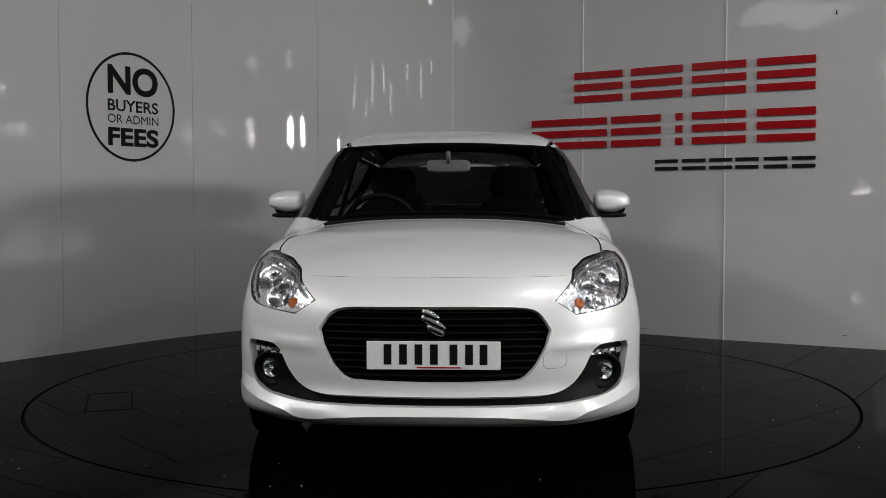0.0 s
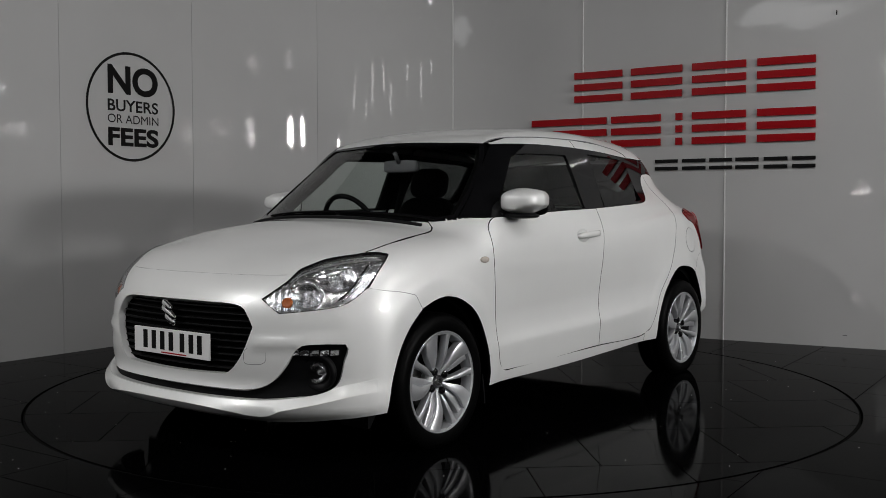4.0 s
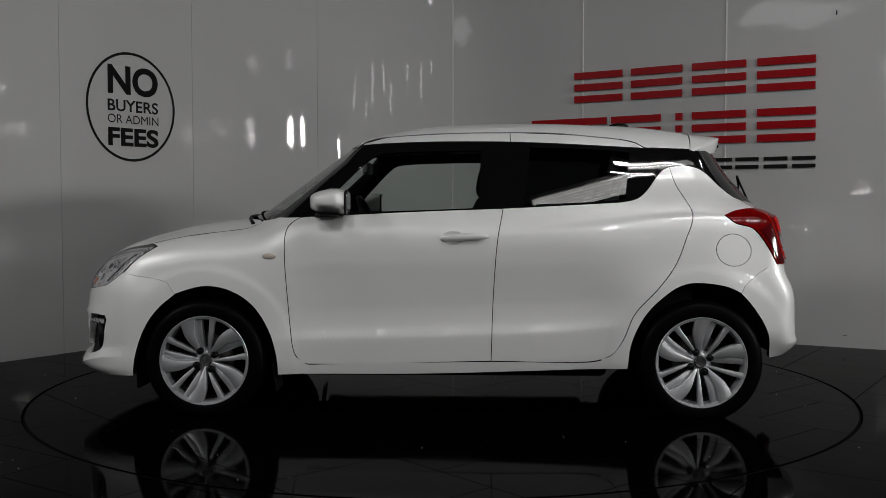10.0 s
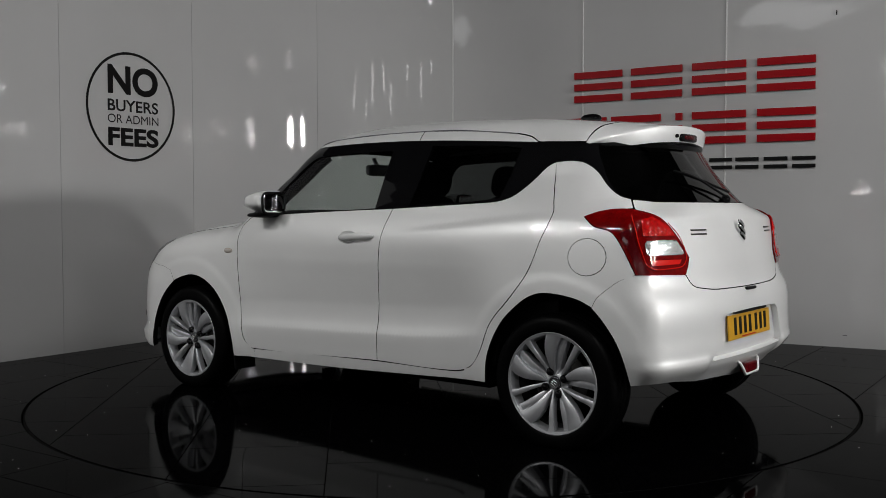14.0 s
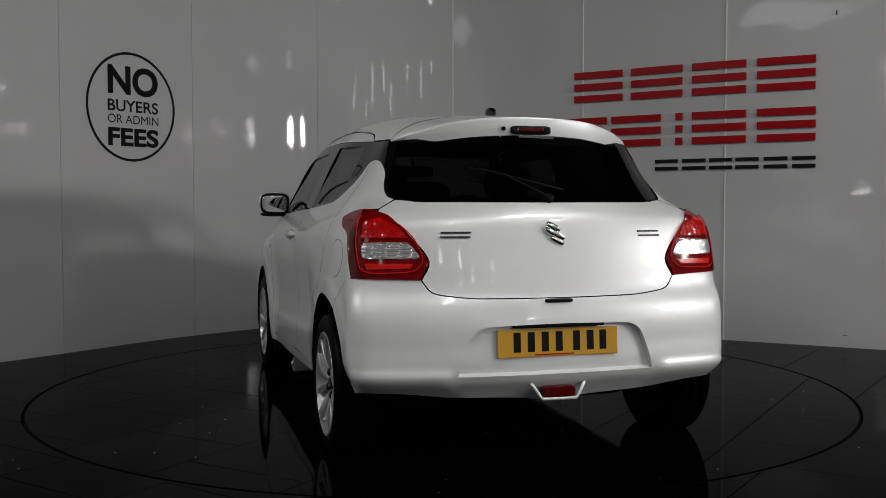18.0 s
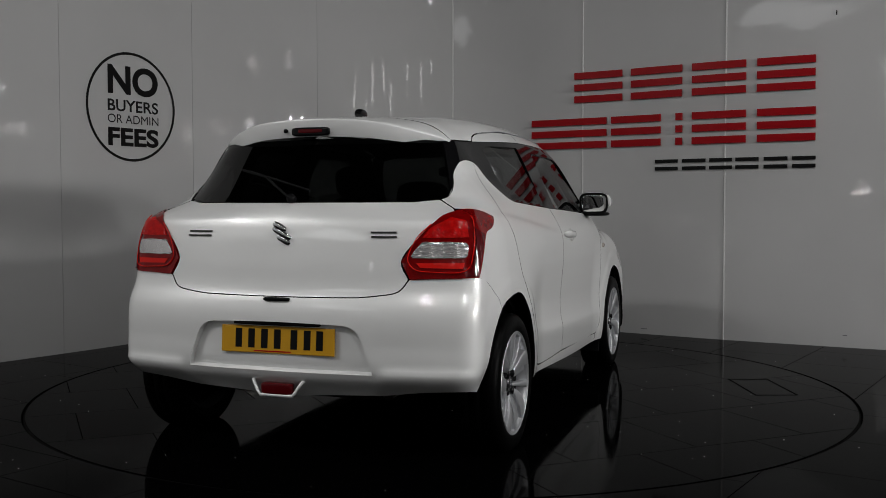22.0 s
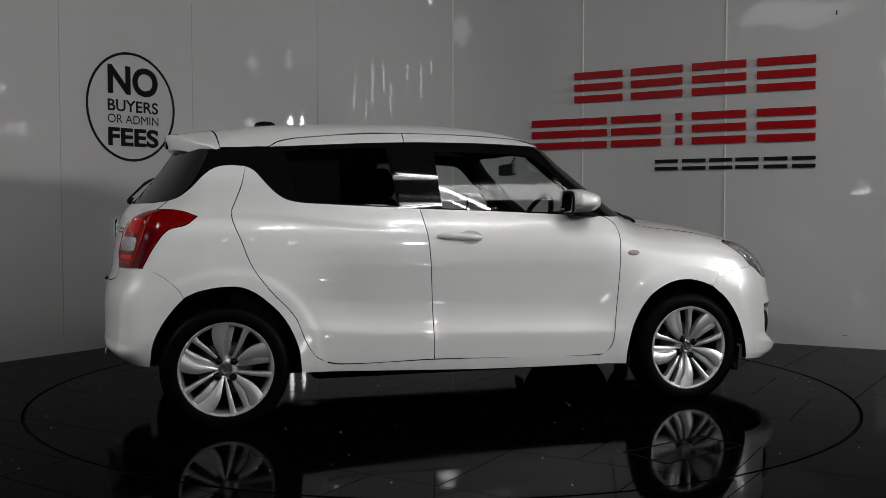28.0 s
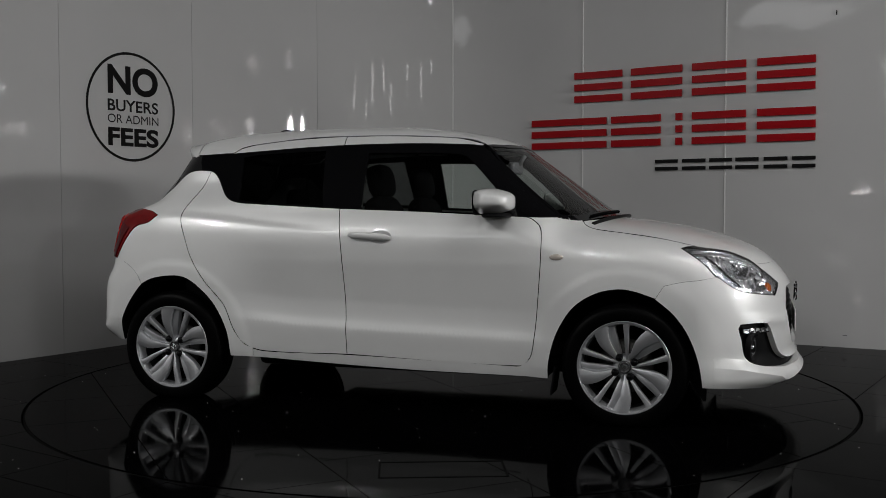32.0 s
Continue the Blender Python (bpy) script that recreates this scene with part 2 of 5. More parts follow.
def tile_mesh(name, points, faces, mat, parent):
    """A flat tile with its own thickness."""
    n = len(points)
    count = {}
    for f in faces:
        for a, b in zip(f, f[1:] + f[:1]):
            count[(a, b)] = 1
    sides = [(b, a, a + n, b + n) for a, b in count if (b, a) not in count]
    verts = [(x, y, 0.0) for x, y in points] + [(x, y, -0.012) for x, y in points]
    return mesh_part(name, verts, list(faces) + sides, mat, parent, smooth=False)


def lay(parent, turn, shift, radius, inside, reach):
    a = math.radians(turn)
    ex, ey = np.array([math.cos(a), math.sin(a)]), np.array([-math.sin(a), math.cos(a)])
    for j in range(-12, 12):
        for i in range(-12, 12):
            o = ex * ((i + 0.5 * (j % 2)) * TILE + shift[0]) + ey * (j * TILE + shift[1])
            g = 0.0022
            sq = [tuple(o + ex * u + ey * v) for u, v in ((g, g), (TILE - g, g), (TILE - g, TILE - g), (g, TILE - g))]
            mid = np.mean(sq, 0)
            if not reach(*mid):
                continue
            pts, faces = clipped(sq, radius, inside)
            if faces:
                tile_mesh("tile", pts, faces, FLOOR, parent)


def build_floor():
    bm = bmesh.new()
    ring = [bm.verts.new((2.270 * math.cos(a), 2.270 * math.sin(a), -0.004)) for a in np.linspace(0, 2 * math.pi, 129)[:-1]]
    sq = []
    for a in np.linspace(0, 2 * math.pi, 129)[:-1]:
        c, s = math.cos(a), math.sin(a)
        k = min(9.0 / max(abs(c), 1e-6), (9.0 if s > 0 else 16.0) / max(abs(s), 1e-6))
        sq.append(bm.verts.new((c * k, s * k, -0.004)))
    for i in range(128):
        j = (i + 1) % 128
        bm.faces.new((ring[i], sq[i], sq[j], ring[j]))
    low = [bm.verts.new((v.co.x, v.co.y, -0.08)) for v in ring]
    for i in range(128):
        j = (i + 1) % 128
        bm.faces.new((ring[j], low[j], low[i], ring[i]))
    bm.faces.new(low)
    floor = tagged(part("floor", bm, GROUT, smooth=False), "polished black tiled showroom floor round the turntable", "floor", kind="structure")
    lay(floor, TURN_FLOOR, (0.17, -0.88), 2.270, False, lambda x, y: abs(x) < 4.6 and -4.6 < y < 3.6 and math.hypot(x, y) > 1.7)
    # the rest of the hall's tiles, far from the turntable
    a = math.radians(TURN_FLOOR)
    ex, ey = np.array([math.cos(a), math.sin(a)]), np.array([-math.sin(a), math.cos(a)])
    verts, faces = [], []
    for j in range(-32, 33):
        for i in range(-32, 33):
            o = ex * ((i + 0.5 * (j % 2)) * TILE + 0.17) + ey * (j * TILE - 0.88)
            sq = [o + ex * u + ey * v for u, v in ((0.0022, 0.0022), (TILE - 0.0022, 0.0022), (TILE - 0.0022, TILE - 0.0022), (0.0022, TILE - 0.0022))]
            x, y = np.mean(sq, 0)
            if abs(x) < 4.6 and -4.6 < y < 3.6 or not (abs(x) < 8.6 and -15.6 < y < 8.6):
                continue
            k = len(verts)
            verts += [(p[0], p[1], 0.0) for p in sq] + [(p[0], p[1], -0.003) for p in sq]
            faces += [(k, k + 1, k + 2, k + 3)] + [(k + m, k + 4 + m, k + 4 + (m + 1) % 4, k + (m + 1) % 4) for m in range(4)]
    tagged(mesh_part("far_tiles", verts, faces, FLOOR, floor, smooth=False), kind="stuff")


build_floor()
turntable = tagged(new("turntable"), "round motorised turntable tiled in polished black", "turntable")
bm = bmesh.new()
turned(bm, [(2.2515, -0.005), (2.2600, -0.007), (2.2600, -0.06), (2.20, -0.06)], 180)
bmesh.ops.rotate(bm, verts=bm.verts, cent=(0, 0, 0), matrix=Matrix.Rotation(math.radians(90), 3, "X"))
part("rim", bm, DARK, turntable, "thin dark edge ring")
part("deck", turned(bmesh.new(), [(2.251, -0.004), (0.0005, -0.004)], 96, Matrix.Rotation(math.radians(90), 4, "X")), GROUT, turntable, "dark grout bed")
lay(turntable, -47.0, (0.12, 0.02), 2.2515, True, lambda x, y: math.hypot(x, y) < 2.75)
# the small inspection hatch let into the deck
hatch = bmesh.new()
for a, b in (((-0.25, -0.115), (0.25, -0.115)), ((0.25, -0.115), (0.25, 0.115)), ((0.25, 0.115), (-0.25, 0.115)), ((-0.25, 0.115), (-0.25, -0.115))):
    c = ((a[0] + b[0]) / 2, (a[1] + b[1]) / 2)
    box(hatch, (abs(a[0] - b[0]) + 0.009, abs(a[1] - b[1]) + 0.009, 0.003), (*c, 0.0))
for v in hatch.verts:
    v.co = pose(0.555, -1.765, 0, 0, 0, 20) @ v.co
part("hatch_joint", hatch, DARK, turntable, "dark joint of a small hatch", smooth=False)
crumbs = bmesh.new()
rng = random.Random(5)
for _ in range(90):
    r, a = 2.2 * math.sqrt(rng.random()), rng.uniform(0, 6.283)
    bmesh.ops.create_icosphere(crumbs, subdivisions=1, radius=rng.uniform(0.0012, 0.0028), matrix=Matrix.Translation((r * math.cos(a), r * math.sin(a), 0.001)))
tagged(part("crumbs", crumbs, TRIM, turntable, "scattered pale specks of grit"), kind="stuff")
crumbs = bmesh.new()
for _ in range(80):
    r, a = rng.uniform(2.3, 3.6), rng.uniform(0, 6.283)
    if r * math.sin(a) < 1.0:
        bmesh.ops.create_icosphere(crumbs, subdivisions=1, radius=rng.uniform(0.0012, 0.0028), matrix=Matrix.Translation((r * math.cos(a), r * math.sin(a), 0.001)))
tagged(part("floor_crumbs", crumbs, TRIM), "pale specks of grit on the black tiles", "grit", kind="stuff")

tagged(part("ceiling", box(bmesh.new(), (18, 25, 0.1), (0, -3.5, 5.3)), CEILING, smooth=False), "plain dark ceiling", "ceiling", kind="structure")
for nm, size, at in (("wall_back", (18, 0.1, 5.25), (0, -16.05, 2.62)), ("wall_left", (0.1, 25, 5.25), (-9.05, -3.5, 2.62)), ("wall_right", (0.1, 25, 5.25), (9.05, -3.5, 2.62)), ("wall_far", (18, 0.1, 5.25), (0, 9.05, 2.62))):
    tagged(part(nm, box(bmesh.new(), size, at), ROOM, smooth=False), "plain painted showroom wall", "wall", kind="structure")


# ---- signs on the curved wall ----
ALONG = np.concatenate([[0], np.cumsum(np.linalg.norm(np.diff(LINE, axis=0), axis=1))])


def on_wall(u, z, out=0.0):
    x, y = np.interp(u, ALONG, LINE[:, 0]), np.interp(u, ALONG, LINE[:, 1])
    nx, ny = np.interp(u, ALONG, INTO[:, 0]), np.interp(u, ALONG, INTO[:, 1])
    return Vector((x + nx * out, y + ny * out, z))


def wall_block(bm, u0, u1, z0, z1, near=0.004, far=0.022):
    """A flat bar bent to the wall."""
    k = max(1, int((u1 - u0) / 0.06))
    rows = []
    for i in range(k + 1):
        u = u0 + (u1 - u0) * i / k
        rows.append([bm.verts.new(on_wall(u, z, o)) for z, o in ((z0, near), (z1, near), (z1, far), (z0, far))])
    for a, b in zip(rows, rows[1:]):
        for j in range(4):
            bm.faces.new((a[j], b[j], b[(j + 1) % 4], a[(j + 1) % 4]))
    bm.faces.new(rows[0])
    bm.faces.new(rows[-1][::-1])
    bmesh.ops.recalc_face_normals(bm, faces=bm.faces)
    return bm


sign = tagged(new("dealer_sign"), "raised red and black acrylic dealer sign on the white wall", "sign")
for u0, u1, z0 in ((7.499, 7.922, 1.916), (8.002, 8.433, 1.916), (8.515, 8.934, 1.916), (9.017, 9.438, 1.916), (7.10, 7.785, 1.534), (7.83, 8.257, 1.534), (8.384, 8.437, 1.534), (8.518, 8.937, 1.534), (9.021, 9.443, 1.534)):
    for k in (0, 1, 2):
        part("red_bar", wall_block(bmesh.new(), u0, u1, z0 + 0.0975 * k, z0 + 0.0975 * k + 0.056), RED, sign, "red acrylic bar", smooth=False)
for u0, u1 in ((8.212, 8.402), (8.439, 8.627), (8.658, 8.834), (8.860, 9.034), (9.072, 9.245), (9.278, 9.446)):
    for k in (0, 1):
        part("black_bar", wall_block(bmesh.new(), u0, u1, 1.333 + 0.059 * k, 1.333 + 0.059 * k + 0.028, 0.004, 0.014), BLACK_SIGN, sign, "black acrylic bar", smooth=False)


def wall_text(words, u0, u1, z0, z1, mat, parent, weight):
    """Flat lettering bent to the wall, fitted into a box."""
    cu = bpy.data.curves.new("words", "FONT")
    cu.body, cu.offset, cu.resolution_u = words, weight, 6
    ob = new("words", cu)
    bpy.context.view_layer.update()
    me = bpy.data.meshes.new_from_object(ob.evaluated_get(bpy.context.evaluated_depsgraph_get()))
    bpy.data.objects.remove(ob)
    bm = bmesh.new()
    bm.from_mesh(me)
    lo = [min(v.co[k] for v in bm.verts) for k in (0, 1)]
    hi = [max(v.co[k] for v in bm.verts) for k in (0, 1)]
    for v in bm.verts:
        v.co = on_wall(u0 + (v.co.x - lo[0]) / (hi[0] - lo[0]) * (u1 - u0), z0 + (v.co.y - lo[1]) / (hi[1] - lo[1]) * (z1 - z0), 0.003)
    bmesh.ops.recalc_face_normals(bm, faces=bm.faces)
    for f in bm.faces:
        c = f.calc_center_median()
        if f.normal.dot(Vector((-c.x, -c.y, 0))) < 0:
            f.normal_flip()
    part("lettering", bm, mat, parent, "black vinyl lettering " + words.lower(), smooth=False)


notice = tagged(new("round_notice"), "black vinyl ring notice about buyers or admin fees on the wall", "sign")
bm = bmesh.new()
outer, inner = [], []
for a in np.linspace(0, 2 * math.pi, 97)[:-1]:
    outer.append(bm.verts.new(on_wall(3.348 + 0.408 * math.cos(a), 1.801 + 0.412 * math.sin(a), 0.003)))
    inner.append(bm.verts.new(on_wall(3.348 + 0.388 * math.cos(a), 1.801 + 0.392 * math.sin(a), 0.003)))
for i in range(96):
    j = (i + 1) % 96
    bm.faces.new((outer[i], inner[i], inner[j], outer[j]))
part("ring", bm, BLACK_SIGN, notice, "thin black ring", smooth=False)
wall_text("NO", 3.134, 3.599, 1.888, 2.108, BLACK_SIGN, notice, 0.035)
wall_text("BUYERS", 3.131, 3.598, 1.762, 1.851, BLACK_SIGN, notice, 0.018)
wall_text("OR ADMIN", 3.130, 3.600, 1.674, 1.739, BLACK_SIGN, notice, 0.0)
wall_text("FEES", 3.131, 3.599, 1.502, 1.642, BLACK_SIGN, notice, 0.035)
# scuffs and a small hook on the panels
for u, z, w, h in ((8.125, 0.043, 0.055, 0.006), (9.666, 0.089, 0.03, 0.006)):
    tagged(part("scuff", wall_block(bmesh.new(), u - w / 2, u + w / 2, z - h / 2, z + h / 2, 0.001, 0.003), GREY_PLASTIC, smooth=False), "small dark scuff on the white wall panel", "scuff")
tagged(part("wall_clip", wall_block(bmesh.new(), 9.572, 9.580, 2.445, 2.478, 0.001, 0.012), BLACK, smooth=False), "small black clip on the wall panel", "clip")

batten = tagged(new("ceiling_batten"), "white twin-tube fluorescent batten on the ceiling, one of a partly added set", "ceiling light", group="ceiling battens")
part("body", box(bmesh.new(), (1.55, 0.16, 0.05), (0, 0, 0.055), (0, 0, 0), 0.006), TRIM, batten, smooth=False)
for k in (-0.7, 0.7):
    part("hanger", box(bmesh.new(), (0.03, 0.03, 0.2), (k, 0, 0.17)), GREY_PLASTIC, batten, smooth=False)
batten.matrix_basis = pose(STRIPS[0][0], STRIPS[0][1], LAMP_Z - 0.02, 0, 0, STRIPS[0][4])
# the second is mirrored too; the later fittings only house the added lights
for x, y, ln, w, turn in STRIPS[1:]:
    copy_thing(batten, pose(x, y, LAMP_Z - 0.02, 0, 0, turn))


# small round floodlights on the showroom's side and back walls
flood = tagged(new("wall_floodlight"), "small round floodlight glowing on the showroom wall", "wall light", group="wall floodlights")
part("housing", turned(bmesh.new(), [(0.0005, -0.09), (0.06, -0.09), (0.10, -0.02), (0.105, 0.0), (0.095, 0.0), (0.085, -0.015)], 28), BLACK, flood, "black housing")
part("glowing_disc", turned(bmesh.new(), [(0.086, -0.014), (0.0005, -0.012)], 28), FLOOD_GLOW, flood, "bright lamp face")
flood.matrix_basis = pose(*FLOODS[0][:3], 0, 0, FLOODS[0][3]) @ Matrix.Scale(1.9, 4)
for x, y, z, turn in FLOODS[1:]:
    copy_thing(flood, pose(x, y, z, 0, 0, turn) @ Matrix.Scale(1.9 if turn else 0.4, 4))

# the upright tubes' fittings, and a pale lit bay of the ceiling
upright = tagged(new("wall_batten"), "upright white fluorescent batten on the showroom back wall", "wall light", group="upright battens")
part("body", box(bmesh.new(), (0.26, 0.04, 1.10), (0, 0, 0), (0, 0, 0), 0.005), TRIM, upright, smooth=False)
for k in (-0.53, 0.53):
    part("end_cap", box(bmesh.new(), (0.27, 0.06, 0.04), (0, 0.01, k), (0, 0, 0), 0.005), GREY_PLASTIC, upright, smooth=False)
upright.matrix_basis = pose(*UPRIGHT[0][:3])
for x, y, z, ln in UPRIGHT[1:]:
    copy_thing(upright, pose(x, y, z) @ Matrix.Diagonal((1, 1, ln, 1)))
bay = tagged(new("ceiling_bay"), "pale translucent roof light set in the dark ceiling", "roof light")
for k in range(4):
    part("roof_sheet", box(bmesh.new(), (0.62, 2.9, 0.02), (-0.99 + 0.66 * k, 0, 0)), ROOFLIGHT, bay, "pale translucent sheet", smooth=False)
for k in range(5):
    part("roof_bar", box(bmesh.new(), (0.04, 2.9, 0.03), (-1.32 + 0.66 * k, 0, 0)), GREY_PLASTIC, bay, smooth=False)
bay.matrix_basis = pose(-6.9, -10.1, 5.235, 0, 0, 20)
# small bright fittings along the side wall
fitting = tagged(new("wall_fitting"), "small glowing strip light on the showroom wall", "wall light", group="wall fittings")
part("tube", box(bmesh.new(), (0.02, 0.05, 0.36), (0, 0, 0), (0, 0, 0), 0.008), SMALL_GLOW, fitting, "bright tube", smooth=False)
part("back_plate", box(bmesh.new(), (0.012, 0.09, 0.42), (0.017, 0, 0)), GREY_PLASTIC, fitting, smooth=False)
SMALL = [(-3.26, 4.03, 1.0), (-3.64, 4.05, 1.0), (-3.05, 3.50, 0.35), (-3.45, 3.50, 0.3), (0.46, 2.47, 0.7), (0.30, 2.44, 0.6), (0.62, 2.22, 0.6), (1.55, 2.46, 0.6), (2.40, 2.47, 0.35), (2.60, 2.28, 0.4), (0.20, 3.16, 0.4)]
fitting.matrix_basis = pose(8.975, SMALL[0][0], SMALL[0][1])
for y, z, k in SMALL[1:]:
    copy_thing(fitting, pose(8.975, y, z) @ Matrix.Scale(k, 4))

# a long luminous panel with a ribbed diffuser, hung slantwise beside the near batten
band = tagged(new("ceiling_light_panel"), "long glowing ceiling panel with a ribbed white diffuser", "ceiling light")
part("tray", box(bmesh.new(), (3.20, 0.25, 0.05), (0, 0, 0.045), (0, 0, 0), 0.004), TRIM, band, "white metal tray", smooth=False)
for k in range(6):
    part("diffuser_strip", box(bmesh.new(), (3.16, 0.032, 0.012), (0, -0.095 + 0.038 * k, 0.012), (0, 0, 0), 0.003), DIFFUSER, band, "glowing ribbed diffuser", smooth=False)
for k in (-1.4, 1.4):
    part("hanger", box(bmesh.new(), (0.03, 0.03, 0.18), (k, 0, 0.16)), GREY_PLASTIC, band, smooth=False)
band.matrix_basis = pose(2.65, -3.40, LAMP_Z, 0, 0, 21)


def curve(xs, ys):
    """A smooth curve through a few stations."""
    xs, ys = np.array(xs, float), np.array(ys, float)
    d = np.diff(ys) / np.diff(xs)
    m = np.concatenate([[d[0]], (d[1:] + d[:-1]) / 2, [d[-1]]])
    m[1:-1] = np.where(d[1:] * d[:-1] <= 0, 0.0, m[1:-1])

    def value(x):
        x = np.clip(x, xs[0], xs[-1])
        i = np.clip(np.searchsorted(xs, x) - 1, 0, len(xs) - 2)
        w = xs[i + 1] - xs[i]
        u = (x - xs[i]) / w
        return ((1 + 2 * u) * (1 - u) ** 2 * ys[i] + u * (1 - u) ** 2 * w * m[i]
                + u * u * (3 - 2 * u) * ys[i + 1] + u * u * (u - 1) * w * m[i + 1])
    return value


def step(a, b, x):
    u = np.clip((x - a) / (b - a), 0, 1)
    return u * u * (3 - 2 * u)


def smax(a, b, k):
    h = np.clip(k - np.abs(a - b), 0, None) / k
    return np.maximum(a, b) + h * h * k / 4


# lines of the body: the roof and bonnet along the middle, the flank from sill to roof, nose and tail upright
ROOF = curve([-1.7, -1.48, -1.33, -0.98, -0.64, -0.3, 0.02, 0.19, 0.35, 0.48, 0.56, 0.67, 0.83, 0.99, 1.08, 1.13, 1.26, 1.52, 1.77, 1.92, 2.03, 2.12],
             [1.375, 1.412, 1.442, 1.474, 1.491, 1.498, 1.490, 1.476, 1.451, 1.418, 1.380, 1.302, 1.186, 1.071, 1.008, 0.990, 0.974, 0.930, 0.853, 0.777, 0.69, 0.58])
FLANK = curve([0.15, 0.20, 0.26, 0.33, 0.385, 0.405, 0.425, 0.455, 0.49, 0.54, 0.60, 0.69, 0.78, 0.87, 0.93, 0.98, 1.03, 1.10, 1.22, 1.34, 1.42, 1.52],
              [0.785, 0.812, 0.826, 0.832, 0.8358, 0.8360, 0.8325, 0.8262, 0.8226, 0.8212, 0.8252, 0.8335, 0.841, 0.839, 0.826, 0.803, 0.775, 0.743, 0.692, 0.632, 0.582, 0.50])
FULL = curve([0.15, 0.22, 0.40, 0.60, 0.78, 0.87, 0.93, 0.98, 1.03, 1.10, 1.22, 1.34, 1.42, 1.52],
             [0.835, 0.850, 0.858, 0.858, 0.848, 0.836, 0.823, 0.803, 0.775, 0.743, 0.692, 0.632, 0.582, 0.50])
NOSE = curve([0.12, 0.19, 0.235, 0.28, 0.34, 0.42, 0.52, 0.60, 0.67, 0.72, 0.78, 0.9],
             [1.93, 1.99, 2.035, 2.035, 2.018, 2.022, 2.018, 2.008, 1.990, 1.968, 1.935, 1.83])
TAIL = curve([0.15, 0.24, 0.30, 0.36, 0.50, 0.60, 0.66, 0.70, 0.82, 0.93, 1.00, 1.05, 1.09, 1.20, 1.34, 1.45],
             [-1.64, -1.69, -1.738, -1.788, -1.797, -1.792, -1.778, -1.762, -1.742, -1.722, -1.700, -1.665, -1.625, -1.53, -1.43, -1.35])


HAUNCH = curve([-1.5, -1.15, -0.85, -0.55, -0.25, 0.2], [1.005, 0.995, 0.965, 0.932, 0.905, 0.885])


def body(x, y, z):
    """How far a place lies outside the car's skin."""
    y = np.abs(y)
    zz = z + 0.055 * step(0.75, 1.6, x) + 0.03 * step(-0.9, -1.5, x) * step(1.0, 0.8, z)
    arch = np.maximum(step(0.62, 0.22, np.abs(x - 1.225)), step(0.62, 0.22, np.abs(x + 1.225)))
    arch = np.maximum(arch, step(1.2, 1.4, np.abs(x)))
    # the door's lower crease climbs towards the rear
    rise = (0.03 * step(-0.4, -1.0, x) - 0.028 * x) * step(0.72, 0.55, z)
    wide = FLANK(zz - rise) * (1 - arch) + FULL(zz) * arch
    # the haunch: a shoulder line rising from the middle pillar to the tail
    shoulder = HAUNCH(x)
    wide = wide + 0.011 * step(0.0, -0.85, x) * step(-1.45, -1.10, x) * step(shoulder + 0.030, shoulder - 0.006, z) * np.exp(-(np.clip(shoulder - z, 0, None) / 0.17) ** 2)
    # flared wheel arches
    for cx in (1.225, -1.225):
        r = np.sqrt((x - cx) ** 2 + (z - 0.29) ** 2)
        wide = wide + 0.0045 * step(0.478, 0.428, r) * step(0.18, 0.28, z)
    wide = wide - 0.012 * step(0.4, 1.3, x) * step(1.0, 1.2, z)
    wide = wide - (0.058 * step(-0.45, -1.15, x) + 0.025 * step(-1.1, -1.4, x)) * step(1.02, 1.20, z)
    wide = wide - 0.026 * step(-1.28, -1.60, x) - 0.030 * step(-1.2, -1.45, x) * step(0.98, 1.08, z)
    wide = wide - 0.05 * step(-1.40, -1.55, x) * step(0.44, 0.26, z)
    wide = wide - 0.020 * step(1.35, 1.65, x) * step(0.60, 0.74, z)
    side = y - wide
    yy = y * y
    front = x - NOSE(z) + 0.19 * yy + 0.42 * yy * yy
    rear = TAIL(z) + (0.13 + 0.02 * step(0.62, 0.74, z) + 0.33 * step(0.98, 1.10, z)) * yy + 0.06 * yy * yy - x
    bend = 0.10 + 0.20 * step(0.3, 0.6, x) * step(1.35, 1.05, x)
    top = (z - ROOF(x + bend * yy) + (0.07 + 0.10 * step(-0.95, -1.30, x)) * yy + 0.10 * yy * yy) * 0.9
    f = smax(side, top, 0.09)
    f = smax(f, front, 0.11)
    return smax(f, rear, 0.08)


SF, SR = 1.2 + 0.8 * math.pi / 2, -1.2 - 0.6 * math.pi / 2   # the wrap's middle at nose and tail


def wrap_ray(s, z):
    """Where the wrap round the body at s starts and which way it looks: along the flank s is x, past the wheels it turns to nose and tail."""
    s, z = np.asarray(s, float), np.asarray(z, float)
    a = np.where(s > 1.2, (s - 1.2) / 0.8, np.where(s < -1.2, (s + 1.2) / 0.6, 0.0))
    o = np.stack([np.clip(s, -1.2, 1.2), 0 * s, z], -1)
    return o, np.stack([np.sin(a), np.cos(a), 0 * s], -1)


def top_ray(x, y):
    x, y = np.asarray(x, float), np.asarray(y, float)
    return np.stack([x, y, 0 * x + 0.6], -1), np.stack([0 * x, 0 * x, 0 * x + 1], -1)


